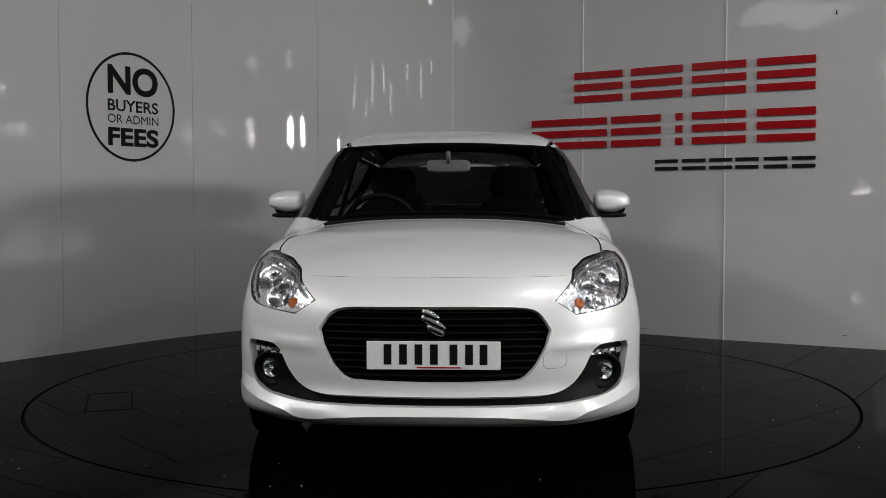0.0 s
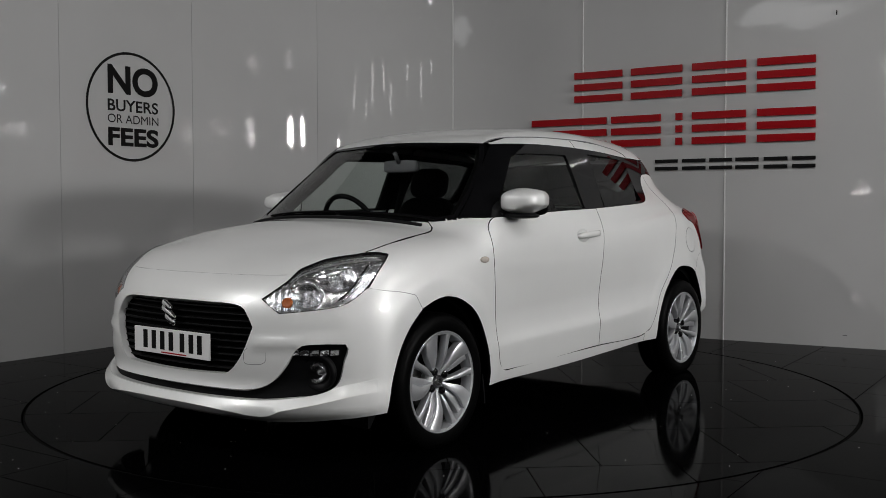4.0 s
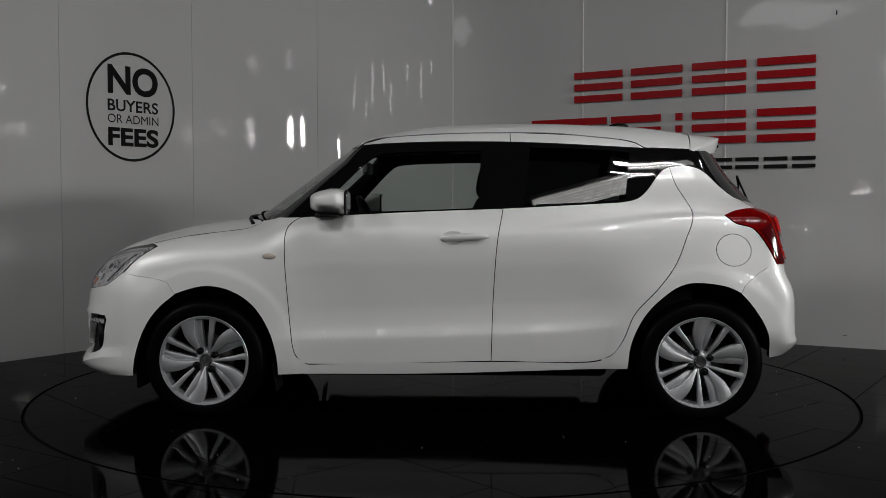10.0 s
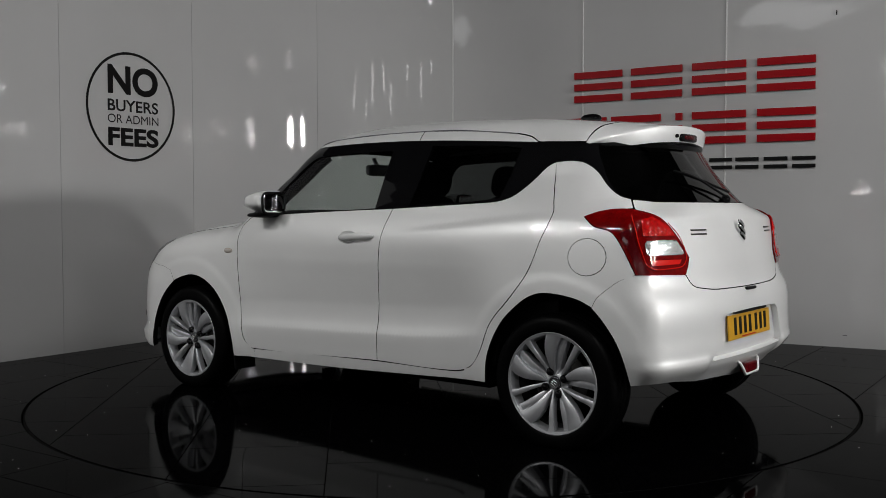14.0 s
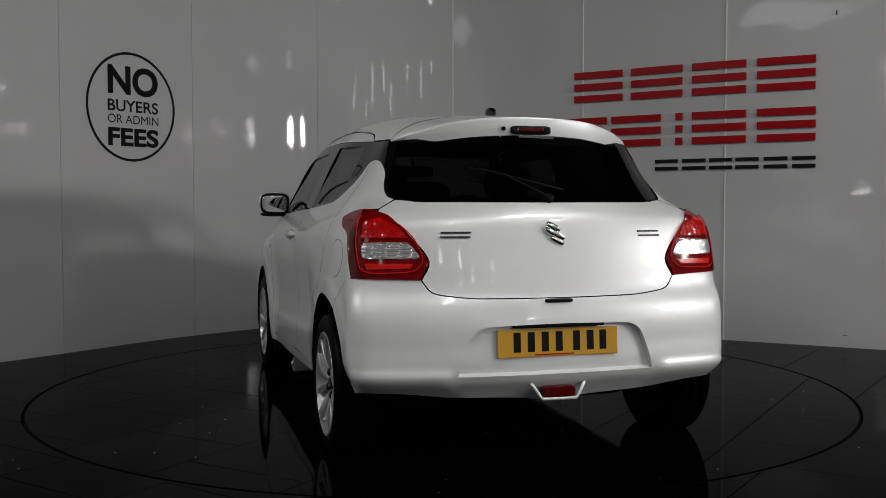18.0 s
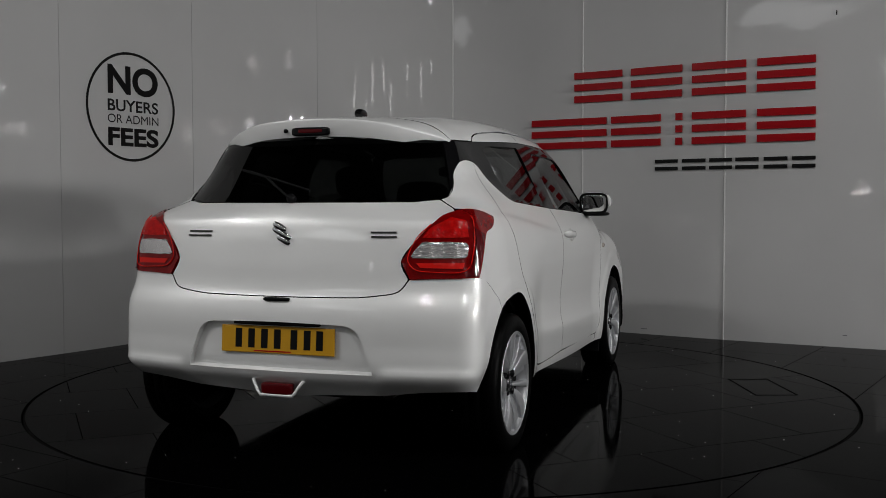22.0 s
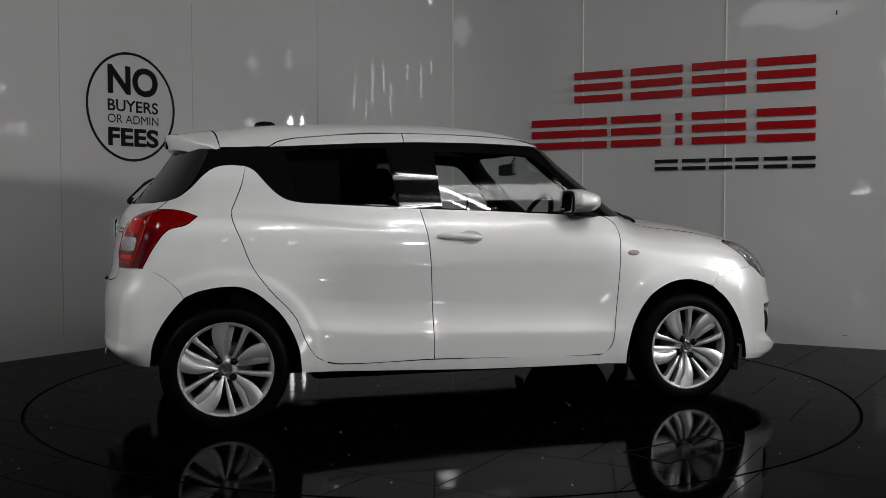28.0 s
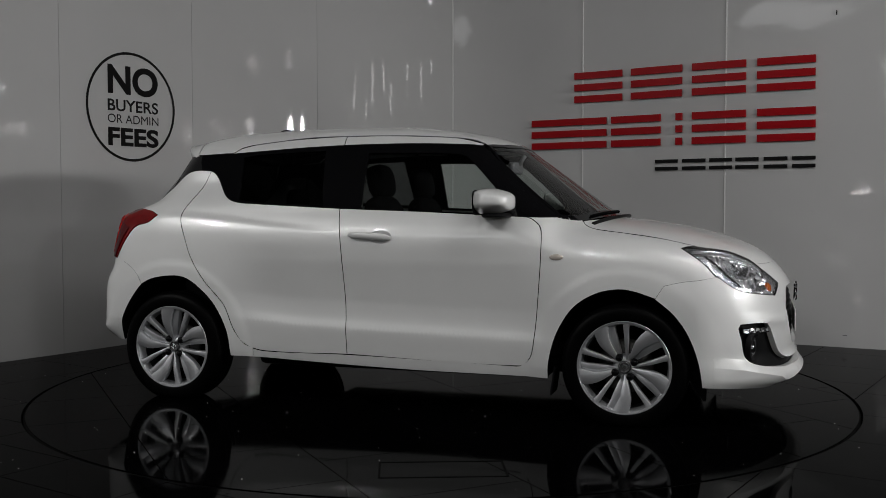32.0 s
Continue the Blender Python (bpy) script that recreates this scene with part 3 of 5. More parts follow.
def skin(domain, a, b, lift=0.0):
    """Places on the skin, lifted by some metres, and their normals."""
    o, d = (wrap_ray if domain == "wrap" else top_ray)(a, b)
    lo, hi = np.zeros(len(o)), np.full(len(o), 1.2)
    for _ in range(34):
        mid = (lo + hi) / 2
        p = o + d * mid[:, None]
        inside = body(*p.T) < 0
        lo, hi = np.where(inside, mid, lo), np.where(inside, hi, mid)
    p = o + d * lo[:, None]
    e = 0.004
    n = np.stack([body(*(p + e * k).T) - body(*(p - e * k).T) for k in np.eye(3)], -1)
    n /= np.linalg.norm(n, axis=1)[:, None] + 1e-9
    return p + n * lift, n
# ---- the car's skin, cut into panels ----
def smooth_line(points, spacing=0.02, closed=True):
    """Joins a few corners by curves; a sharp turn stays a corner."""
    p = np.array(points, float)
    n = len(p)
    out = []
    for i in range(n if closed else n - 1):
        a, b, c, d = p[i - 1] if closed or i else p[i], p[i], p[(i + 1) % n], p[(i + 2) % n] if closed or i + 2 < n else p[(i + 1) % n]
        seg = c - b
        ln = np.linalg.norm(seg)
        if ln < 1e-6:
            continue

        def tangent(u, v):
            lu, lv = np.linalg.norm(u), np.linalg.norm(v)
            if lu < 1e-6 or lv < 1e-6 or np.dot(u, v) / (lu * lv) < 0.72:
                return None
            w = u + v
            return w / np.linalg.norm(w) * ln
        m0, m1 = tangent(b - a, seg), tangent(seg, d - c)
        m0 = seg if m0 is None else m0
        m1 = seg if m1 is None else m1
        k = max(1, int(round(ln / spacing)))
        for j in range(k):
            u = j / k
            out.append((1 + 2 * u) * (1 - u) ** 2 * b + u * (1 - u) ** 2 * m0 + u * u * (3 - 2 * u) * c + u * u * (u - 1) * m1)
    if not closed:
        out.append(p[-1])
    return np.array(out)


def inset(p, gap):
    d = np.roll(p, -1, 0) - p
    area = np.sum(p[:, 0] * np.roll(p[:, 1], -1) - np.roll(p[:, 0], -1) * p[:, 1])
    d /= np.linalg.norm(d, axis=1)[:, None] + 1e-9
    n = np.stack([-d[:, 1], d[:, 0]], 1) * np.sign(area)
    m = n + np.roll(n, 1, 0)
    m /= np.maximum(np.sum(m * n, axis=1), 0.5)[:, None]
    return p + m * gap


def within(q, p):
    x, y = q[:, 0], q[:, 1]
    inside = np.zeros(len(q), bool)
    for (x0, y0), (x1, y1) in zip(p, np.roll(p, -1, 0)):
        cross = (y0 > y) != (y1 > y)
        inside ^= cross & (x < (x1 - x0) * (y - y0) / (y1 - y0 + 1e-12) + x0)
    return inside


def near(q, p):
    """How far places lie from an outline."""
    best = np.full(len(q), 9.0)
    for a, b in zip(p, np.roll(p, -1, 0)):
        d = b - a
        u = np.clip(((q - a) @ d) / (d @ d + 1e-12), 0, 1)
        best = np.minimum(best, np.linalg.norm(q - a - u[:, None] * d, axis=1))
    return best


def panel(name, outline, mat, parent, domain="wrap", side=1, holes=(), gap=0.002, hole_gap=0.0, lift=0.0, depth=0.016, cell=0.03, label="", fine=0.02, relief=None, facet=False, even=None, dark_edge=True, cell_z=None):
    """A piece of the skin inside an outline: real thickness at its edges, a narrow joint all round."""
    ring = inset(smooth_line(outline, fine), gap)
    cuts = [inset(smooth_line(h, fine), -hole_gap) for h in holes]
    lo, hi = ring.min(0), ring.max(0)
    gx, gy = np.meshgrid(np.arange(lo[0], hi[0], cell), np.arange(lo[1], hi[1], cell_z or cell))
    gx[1::2] += cell / 2
    grid = np.stack([gx.ravel(), gy.ravel()], 1)
    tight = min(cell, cell_z or cell) * 0.45
    keep = within(grid, ring) & (near(grid, ring) > tight)
    for c in cuts:
        keep &= ~within(grid, c) & (near(grid, c) > tight)
    pts = np.concatenate([ring, *cuts, grid[keep]])
    edges, k, loops = [], 0, []
    for r in (ring, *cuts):
        loops.append(np.arange(k, k + len(r)))
        edges += [(k + i, k + (i + 1) % len(r)) for i in range(len(r))]
        k += len(r)
    v2, _, tri, orig, _, _ = mathutils.geometry.delaunay_2d_cdt([Vector(p) for p in pts], edges, [], 0, 1e-6)
    v2 = np.array([(v.x, v.y) for v in v2])
    tri = np.array([t for t in tri if len(t) == 3])
    mid = v2[tri].mean(1)
    ok = within(mid, ring)
    for c in cuts:
        ok &= ~within(mid, c)
    tri = tri[ok]
    where = {}
    for new_i, olds in enumerate(orig):
        for o in olds:
            where[o] = new_i
    p, n = skin(domain, v2[:, 0], v2[:, 1])
    if even is not None:
        # one smooth sweep over the whole piece, as glass has
        c = v2.mean(0)
        u, w = (v2 - c).T / np.abs(v2 - c).max()
        basis = np.stack([u ** i * w ** j for i in range(even[0] + 1) for j in range(even[1] + 1) if i + j <= max(even)], 1)
        p = basis @ np.linalg.lstsq(basis, p, rcond=None)[0]
    p = p + n * lift
    if relief is not None:
        p = p + n * relief(v2[:, 0], v2[:, 1])[:, None]
    fn = np.cross(p[tri[:, 1]] - p[tri[:, 0]], p[tri[:, 2]] - p[tri[:, 0]])
    if relief is not None or even is not None:
        n = np.zeros_like(p)
        fl = np.sum(fn * skin(domain, mid[ok][:, 0], mid[ok][:, 1])[1], 1) < 0
        tri[fl] = tri[fl][:, ::-1]
        fn[fl] *= -1
        for k3 in range(3):
            np.add.at(n, tri[:, k3], fn)
        n /= np.linalg.norm(n, axis=1)[:, None] + 1e-12
    flip = np.sum(fn * n[tri].mean(1), 1) < 0
    tri[flip] = tri[flip][:, ::-1]
    verts, norms, faces = [p], [n], [tuple(t) for t in tri]
    base = len(p)
    for li, loop in enumerate(loops):
        idx = np.array([where[i] for i in loop])
        a, na = p[idx], n[idx]
        tang = np.roll(a, -1, 0) - np.roll(a, 1, 0)
        out = np.cross(tang, na)
        out /= np.linalg.norm(out, axis=1)[:, None] + 1e-9
        inner = (p[tri].mean((0, 1)) if li == 0 else a.mean(0))
        s = np.sign(np.sum(out * (a - inner), 1).sum()) * (1 if li == 0 else -1)
        out *= s
        m = len(idx)
        verts += [a, a - na * depth]
        norms += [out, out]
        for i in range(m):
            j = (i + 1) % m
            q = (base + i, base + j, base + m + j, base + m + i)
            qn = np.cross(a[j] - a[i], -na[i])
            faces.append(q if np.dot(qn, out[i]) > 0 else q[::-1])
        base += 2 * m
    verts, norms = np.concatenate(verts), np.concatenate(norms)
    if side < 0:
        verts, norms = verts * (1, -1, 1), norms * (1, -1, 1)
        faces = [f[::-1] for f in faces]
    ob = mesh_part(name, verts, faces, mat, parent, label, None if facet else norms, not facet)
    if mat is PAINT and dark_edge:
        # white outer edges are coloured dark for the gap's shade; opening edges stay painted
        ob.data.materials.append(DARK)
        first = len(tri)
        flags = np.zeros(len(faces), int)
        flags[first:first + len(loops[0])] = 1
        ob.data.polygons.foreach_set("material_index", flags)
    return ob


def to_wrap(points):
    """Places of the top view as places of the wrap."""
    q = np.array(points, float)
    p, _ = skin("top", q[:, 0], q[:, 1])
    out = []
    for x, y, z in p:
        s = 1.2 + 0.8 * math.atan2(x - 1.2, y) if x > 1.2 else -1.2 - 0.6 * math.atan2(-1.2 - x, y) if x < -1.2 else x
        out.append((s, z))
    return out


def on_skin(s, z, lift=0.0, side=1):
    """The place and the axes (along, out, up) on the wrap at s and z."""
    p, n = skin("wrap", np.array([s]), np.array([z]), lift)
    p, n = p[0] * (1, side, 1), n[0] * (1, side, 1)
    return Vector(p), Vector(n)
# ---- the car: x forward, y to its left, z up from the ground under the middle of the wheelbase ----
car = tagged(new("car"), "pearl white five-door hatchback standing on the turntable", "car")

BELT = [(0.80, 0.991), (0.71, 0.995), (0.483, 1.006), (0.124, 1.022), (-0.26, 1.035), (-0.749, 1.060), (-0.870, 1.069), (-0.938, 1.090), (-0.990, 1.136), (-1.066, 1.226), (-1.106, 1.246)]
PEAK = [(-1.106, 1.246), (-1.185, 1.250), (-1.252, 1.237), (-1.310, 1.195), (-1.356, 1.139), (-1.409, 1.092), (-1.453, 1.076)]
BLACK_TOP = [(0.46, 1.360), (0.391, 1.366), (0.101, 1.376), (-0.193, 1.376), (-0.489, 1.367), (-0.789, 1.352), (-1.029, 1.340), (-1.16, 1.335), (-1.278, 1.331)]
DRIP = [(0.46, 1.372), (0.33, 1.402), (0.213, 1.411), (-0.052, 1.422), (-0.335, 1.424), (-0.649, 1.409), (-0.858, 1.388), (-0.944, 1.368), (-0.985, 1.342)]
MID_SEAM = [(-0.26, 1.035), (-0.230, 0.865), (-0.210, 0.583), (-0.200, 0.281)]
FRONT_SEAM = [(0.735, 0.994), (0.773, 0.979), (0.814, 0.935), (0.821, 0.816), (0.808, 0.597), (0.790, 0.403), (0.769, 0.307), (0.715, 0.264)]
REAR_SEAM = [(-0.673, 0.279), (-0.787, 0.314), (-0.845, 0.391), (-0.901, 0.519), (-1.016, 0.647), (-1.098, 0.760), (-1.150, 0.888), (-1.189, 1.005), (-1.160, 1.085), (-1.130, 1.150), (-1.103, 1.246)]
GLASS_EDGE = [(-1.409, 1.092), (-1.358, 1.158), (-1.322, 1.230), (-1.278, 1.331)]
LAMP_REAR = [(-1.310, 1.000), (-1.346, 0.960), (-1.400, 0.938), (-1.436, 0.872), (-1.474, 0.761), (-1.640, 0.754), (-1.660, 0.826), (-1.605, 0.925), (-1.548, 0.995), (-1.488, 1.022), (-1.428, 1.032), (-1.358, 1.022)]
LAMP_FRONT = [(1.480, 0.846), (1.553, 0.780), (1.610, 0.712), (1.676, 0.660), (1.720, 0.643), (1.800, 0.630), (1.919, 0.616), (1.992, 0.673), (1.895, 0.745), (1.850, 0.787), (1.740, 0.828), (1.587, 0.850), (1.520, 0.853)]
GRILLE = [(2.019, 0.561), (2.048, 0.617), (2.078, 0.643), (2.167, 0.653), (SF, 0.656)]
GRILLE_LOW = [(SF, 0.361), (2.146, 0.367), (2.097, 0.399), (2.056, 0.464)]
MOUTH_TOP = [(1.695, 0.428), (1.682, 0.478), (1.692, 0.497), (1.771, 0.499), (1.837, 0.493), (1.860, 0.474), (1.904, 0.394), (1.941, 0.348), (1.985, 0.323), (2.032, 0.312), (2.10, 0.309), (SF, 0.308)]
MOUTH_LOW = [(SF, 0.270), (2.003, 0.273), (1.905, 0.281), (1.791, 0.299), (1.736, 0.321), (1.711, 0.352)]
LAMP_TOP = [tuple(q[:2]) for q in skin("wrap", np.array([1.873, 1.850, 1.800, 1.740, 1.660, 1.587]), np.array([0.766, 0.788, 0.809, 0.829, 0.842, 0.851]))[0]]
BONNET_EDGE = LAMP_TOP + [(1.386, 0.700), (1.176, 0.676), (1.066, 0.655), (1.010, 0.620), (0.985, 0.580)]
PILLAR = [(0.470, 0.535), (0.560, 0.590), (0.750, 0.650), (0.900, 0.680)]


def arch(x, r, a, b, steps=9):
    return [(x + r * math.cos(math.radians(t)), 0.290 + r * 1.0 * math.sin(math.radians(t))) for t in np.linspace(a, b, steps)]


FENDER_ARCH = [(0.859, 0.209), (0.864, 0.297), (0.903, 0.435), (0.983, 0.560), (1.089, 0.629), (1.195, 0.652), (1.270, 0.642), (1.355, 0.612)]
BUMPER_ARCH = [(1.355, 0.612), (1.425, 0.545), (1.478, 0.460), (1.518, 0.340), (1.540, 0.205)]
QUARTER_ARCH = [(-1.350, 0.620), (-1.300, 0.652), (-1.217, 0.670), (-1.140, 0.662), (-1.065, 0.622), (-0.958, 0.519), (-0.887, 0.376), (-0.869, 0.246)]
TAIL_ARCH = [(-1.350, 0.620), (-1.376, 0.580), (-1.415, 0.500), (-1.440, 0.420), (-1.462, 0.300)]


CUP = [(-0.012 + 0.062 * math.cos(a), 0.890 + 0.034 * math.sin(a)) for a in np.linspace(0, 2 * math.pi, 25)[:-1]]


def build_doors(side):
    door = panel("front_door", BELT[1:5] + MID_SEAM[1:] + [(0.715, 0.264)] + FRONT_SEAM[::-1][1:], PAINT, car, side=side, holes=[CUP], cell=0.024, cell_z=0.009)
    back = panel("rear_door", BELT[4:] + REAR_SEAM[::-1][1:] + MID_SEAM[::-1][:-1], PAINT, car, side=side, cell=0.024, cell_z=0.009)
    panel("window_frame", [d for d in DRIP[:5] if d[0] > -0.3] + [(-0.300, 1.4235), (-0.300, 1.374)] + [b for b in BLACK_TOP[::-1] if b[0] > -0.29], PAINT, door, side=side, cell=0.03)
    panel("window_frame", [(-0.300, 1.4235)] + DRIP[4:] + [b for b in BLACK_TOP[::-1] if -1.0 < b[0] < -0.31] + [(-0.300, 1.374)], PAINT, back, side=side, cell=0.03)
    # black pillars and the two panes of the flank
    front_pane = [(0.560, 1.150), (0.410, 1.292), (0.350, 1.315), (-0.020, 1.328), (-0.150, 1.328), (-0.140, 1.036), (0.038, 1.028), (0.503, 1.013), (0.62, 1.012), (0.64, 1.06)]
    rear_pane = [(-0.400, 1.345), (-0.788, 1.332), (-0.905, 1.318), (-0.872, 1.082), (-0.700, 1.066), (-0.366, 1.052)]
    edge = to_wrap(PILLAR)
    surround = BELT[:-1] + PEAK[:-1] + GLASS_EDGE[1:] + BLACK_TOP[::-1][1:] + edge[1:] + [(0.90, 0.985)]
    panel("pillar_trim", surround, GLOSS_BLACK, car, side=side, holes=[front_pane, rear_pane], gap=0.001, label="gloss black window pillars")
    p = panel("side_window", front_pane, CLEAR, door, side=side, gap=-0.004, even=(2, 1), lift=-0.008, depth=0.004, label="clear side glass")
    q = panel("side_window", rear_pane, PRIVACY, back, side=side, gap=-0.004, even=(1, 1), lift=-0.008, depth=0.004, label="dark privacy glass")
    for ob in (p, q):
        ob.visible_shadow = False
    # handle in its scooped cup
    for owner, x, z in ((door, -0.07, 0.892),):
        at, n = on_skin(x, z, 0, side)
        bm = bmesh.new()
        pts = []
        for i, u in enumerate(np.linspace(-1, 1, 15)):
            h = 0.011 * (1 - abs(u) ** 6) + 0.006
            out = 0.022 * (1 - u ** 4) + 0.008
            pts.append((x + 0.118 * u, h, out))
        rings = []
        for px, h, out in pts:
            a, nn = on_skin(px, z + 0.006 * (px - x) / -0.118, 0, side)
            up = Vector((0, 0, 1))
            rings.append([bm.verts.new(a + nn * o + up * (dz * h)) for o, dz in ((-0.004, 1), (out * 0.8, 1.0), (out, 0.5), (out, -0.5), (out * 0.8, -1.0), (-0.004, -1))])
        for a, b in zip(rings, rings[1:]):
            for k in range(5):
                bm.faces.new((a[k], a[k + 1], b[k + 1], b[k]))
        bm.faces.new(rings[0])
        bm.faces.new(rings[-1])
        bmesh.ops.recalc_face_normals(bm, faces=bm.faces)
        part("door_handle", bm, PAINT, owner, "body-coloured pull handle")
        panel("handle_cup", CUP, PAINT, owner, side=side, gap=-0.0015, depth=0.004, cell=0.008, fine=0.012, label="hollow behind the handle",
              relief=lambda s, z: -0.016 * np.maximum(1 - ((s + 0.012) / 0.062) ** 2 - ((z - 0.890) / 0.034) ** 2, 0) ** 0.7 - 0.0005)


def bowl_relief(s, z):
    """The lamp's reflector: two hollow bowls, flutes, and stepped bands under the upper edge."""
    top = np.interp(s, [1.48, 1.52, 1.587, 1.74, 1.85, 1.895, 1.992], [0.846, 0.853, 0.850, 0.828, 0.787, 0.745, 0.673])
    d = top - z
    out = 0.0022 * np.sin(d * 2 * math.pi / 0.024) * step(0.050, 0.036, d) + 0.0016 * np.sin(s * 250) + 0.0012 * np.sin(z * 310 + s * 60)
    for cs, cz, rs, rz in ((1.718, 0.762, 0.080, 0.055), (1.822, 0.690, 0.062, 0.050)):
        q = ((s - cs) / rs) ** 2 + ((z - cz) / rz) ** 2
        out = out - 0.034 * np.maximum(1 - q, 0) ** 0.8
    return out


def build_sides(side):
    build_doors(side)
    top = to_wrap(BONNET_EDGE[5:])
    panel("front_fender", [(0.70, 0.262), (0.70, 0.214)] + FENDER_ARCH + [(1.390, 0.672), (1.455, 0.689), (1.536, 0.701), (1.602, 0.714), (1.553, 0.780), (1.480, 0.846), (1.520, 0.8535)] + top
                   + [(0.960, 0.990), (0.80, 0.992), (0.735, 0.994)] + FRONT_SEAM[1:], PAINT, car, side=side, cell=0.017, fine=0.014)
    flap = [(-1.328 + 0.062 * math.cos(a), 0.831 + 0.080 * math.sin(a)) for a in np.linspace(0, 2 * math.pi, 25)[:-1]]
    quarter = panel("rear_quarter", PEAK + [(-1.465, 1.035), (-1.428, 1.032), (-1.358, 1.022)] + LAMP_REAR[:5] + [(-1.430, 0.735), (-1.400, 0.705), (-1.365, 0.660)] + QUARTER_ARCH + [(-0.74, 0.243), (-0.74, 0.297)] + REAR_SEAM[1:],
                    PAINT, car, side=side, holes=[flap] if side > 0 else [], hole_gap=0.0, cell=0.017, fine=0.014)
    if side > 0:
        panel("fuel_flap", flap, PAINT, quarter, gap=0.0028, fine=0.012)
    panel("sill", [(0.73, 0.2595), (0.70, 0.2595), (-0.200, 0.2767), (-0.673, 0.2747), (-0.77, 0.2930), (-0.77, 0.245), (-0.40, 0.232), (0.13, 0.216), (0.73, 0.213)], PAINT, car, side=side, cell=0.02, gap=0.0, lift=-0.001)
    # side repeater
    at, n = on_skin(0.897, 0.800, 0, side)
    bm = bmesh.new()
    bmesh.ops.create_uvsphere(bm, u_segments=20, v_segments=10, radius=1, matrix=Matrix.Translation(at) @ Matrix.Diagonal((0.034, 0.010, 0.015, 1)))
    part("side_repeater", bm, REPEATER, car, "small clear indicator lens")
    # tail lamp: red shell, clear band, dark housing
    shell = panel("tail_lamp", LAMP_REAR, RED_LENS, car, side=side, lift=0.006, depth=0.03, cell=0.02, gap=0.0012, label="red wrap-round tail lamp")
    panel("clear_band", [(-1.634, 0.845), (-1.622, 0.870), (-1.600, 0.902), (-1.549, 0.905), (-1.500, 0.902), (-1.494, 0.890), (-1.501, 0.845), (-1.508, 0.838), (-1.557, 0.837), (-1.626, 0.838)], CLEAR_RED, shell, side=side, lift=0.010, depth=0.01, cell=0.005, fine=0.012, label="clear reversing lens",
          relief=lambda s, z: 0.0016 * np.sin(s * 640) + 0.0014 * np.sin(z * 420) * np.sin(s * 110 + 1.0))
    panel("lamp_edge", [(-1.478, 0.765), (-1.452, 0.860), (-1.425, 0.930), (-1.468, 0.960), (-1.474, 0.900), (-1.484, 0.850), (-1.497, 0.800), (-1.512, 0.766)], RED_DARK, shell, side=side, lift=0.011, depth=0.008, cell=0.02, label="dark red outer edge")
    guide = smooth_line([(-1.460, 1.000), (-1.471, 0.949), (-1.478, 0.902), (-1.489, 0.849), (-1.501, 0.803), (-1.523, 0.783), (-1.578, 0.784), (-1.619, 0.790), (-1.636, 0.811), (-1.640, 0.840), (-1.612, 0.915), (-1.570, 0.972)], 0.015, closed=False)
    gp, gn = skin("wrap", guide[:, 0], guide[:, 1], 0.011)
    part("light_guide", tube(bmesh.new(), [tuple(q) for q in gp * (1, side, 1)], 0.0024, 8), RED_LINE, shell, "bright red light guide")
    panel("upper_lens", [(-1.490, 0.918), (-1.600, 0.917), (-1.572, 0.962), (-1.520, 0.997), (-1.484, 0.985)], RED_BRIGHT, shell, side=side, lift=0.0095, depth=0.004, cell=0.007, fine=0.012, facet=True,
          relief=lambda s, z: 0.0012 * np.sin(s * 500) * np.sin(z * 500), label="patterned red stop lens")
    panel("lower_lens", [(-1.515, 0.795), (-1.612, 0.799), (-1.622, 0.821), (-1.508, 0.822)], RED_LINE, shell, side=side, lift=0.0095, depth=0.004, cell=0.012, fine=0.012, label="bright red lower lens")
    # headlamp: bright bowl behind a clear lens
    bowl = panel("headlamp", LAMP_FRONT, SILVER, car, side=side, lift=-0.007, depth=-0.006, cell=0.0085, fine=0.01, gap=0.0005, label="clear-lens halogen headlamp",
                 relief=bowl_relief)
    lens = panel("lens", LAMP_FRONT, LENS, bowl, side=side, lift=0.002, depth=0.004, cell=0.03, gap=0.0008, label="clear lens")
    lens.visible_shadow = False
    panel("lamp_rim", LAMP_FRONT, BLACK, bowl, side=side, holes=[list(map(tuple, inset(smooth_line(LAMP_FRONT, 0.02), 0.0035)))], lift=0.0005, depth=0.002, cell=0.05, gap=0.001, label="black surround")
    brow = [(1.893, 0.742), (1.850, 0.783), (1.795, 0.804), (1.740, 0.822), (1.660, 0.836), (1.587, 0.843), (1.530, 0.844)]
    for drop, thick, mat in ((0.005, 0.0040, CHROME), (0.014, 0.0034, GREY_PLASTIC), (0.023, 0.0040, CHROME), (0.033, 0.0034, CHROME)):
        line = smooth_line([(a - drop * 0.5, b - drop) for a, b in brow], 0.012, closed=False)
        bp, bn = skin("wrap", line[:, 0], line[:, 1], -0.006 - 0.12 * drop)
        part("brow_band", tube(bmesh.new(), [tuple(q) for q in bp * (1, side, 1)], thick, 8), mat, bowl, "chrome band" if mat is CHROME else "grey band")
    edge_line = smooth_line([(1.570, 0.808), (1.606, 0.770), (1.650, 0.715), (1.700, 0.668)], 0.012, closed=False)
    for shift, mat in ((0.0, CHROME), (0.012, BLACK)):
        bp, bn = skin("wrap", edge_line[:, 0] + shift, edge_line[:, 1] + 0.2 * shift, -0.008)
        part("side_band", tube(bmesh.new(), [tuple(q) for q in bp * (1, side, 1)], 0.0042, 8), mat, bowl)
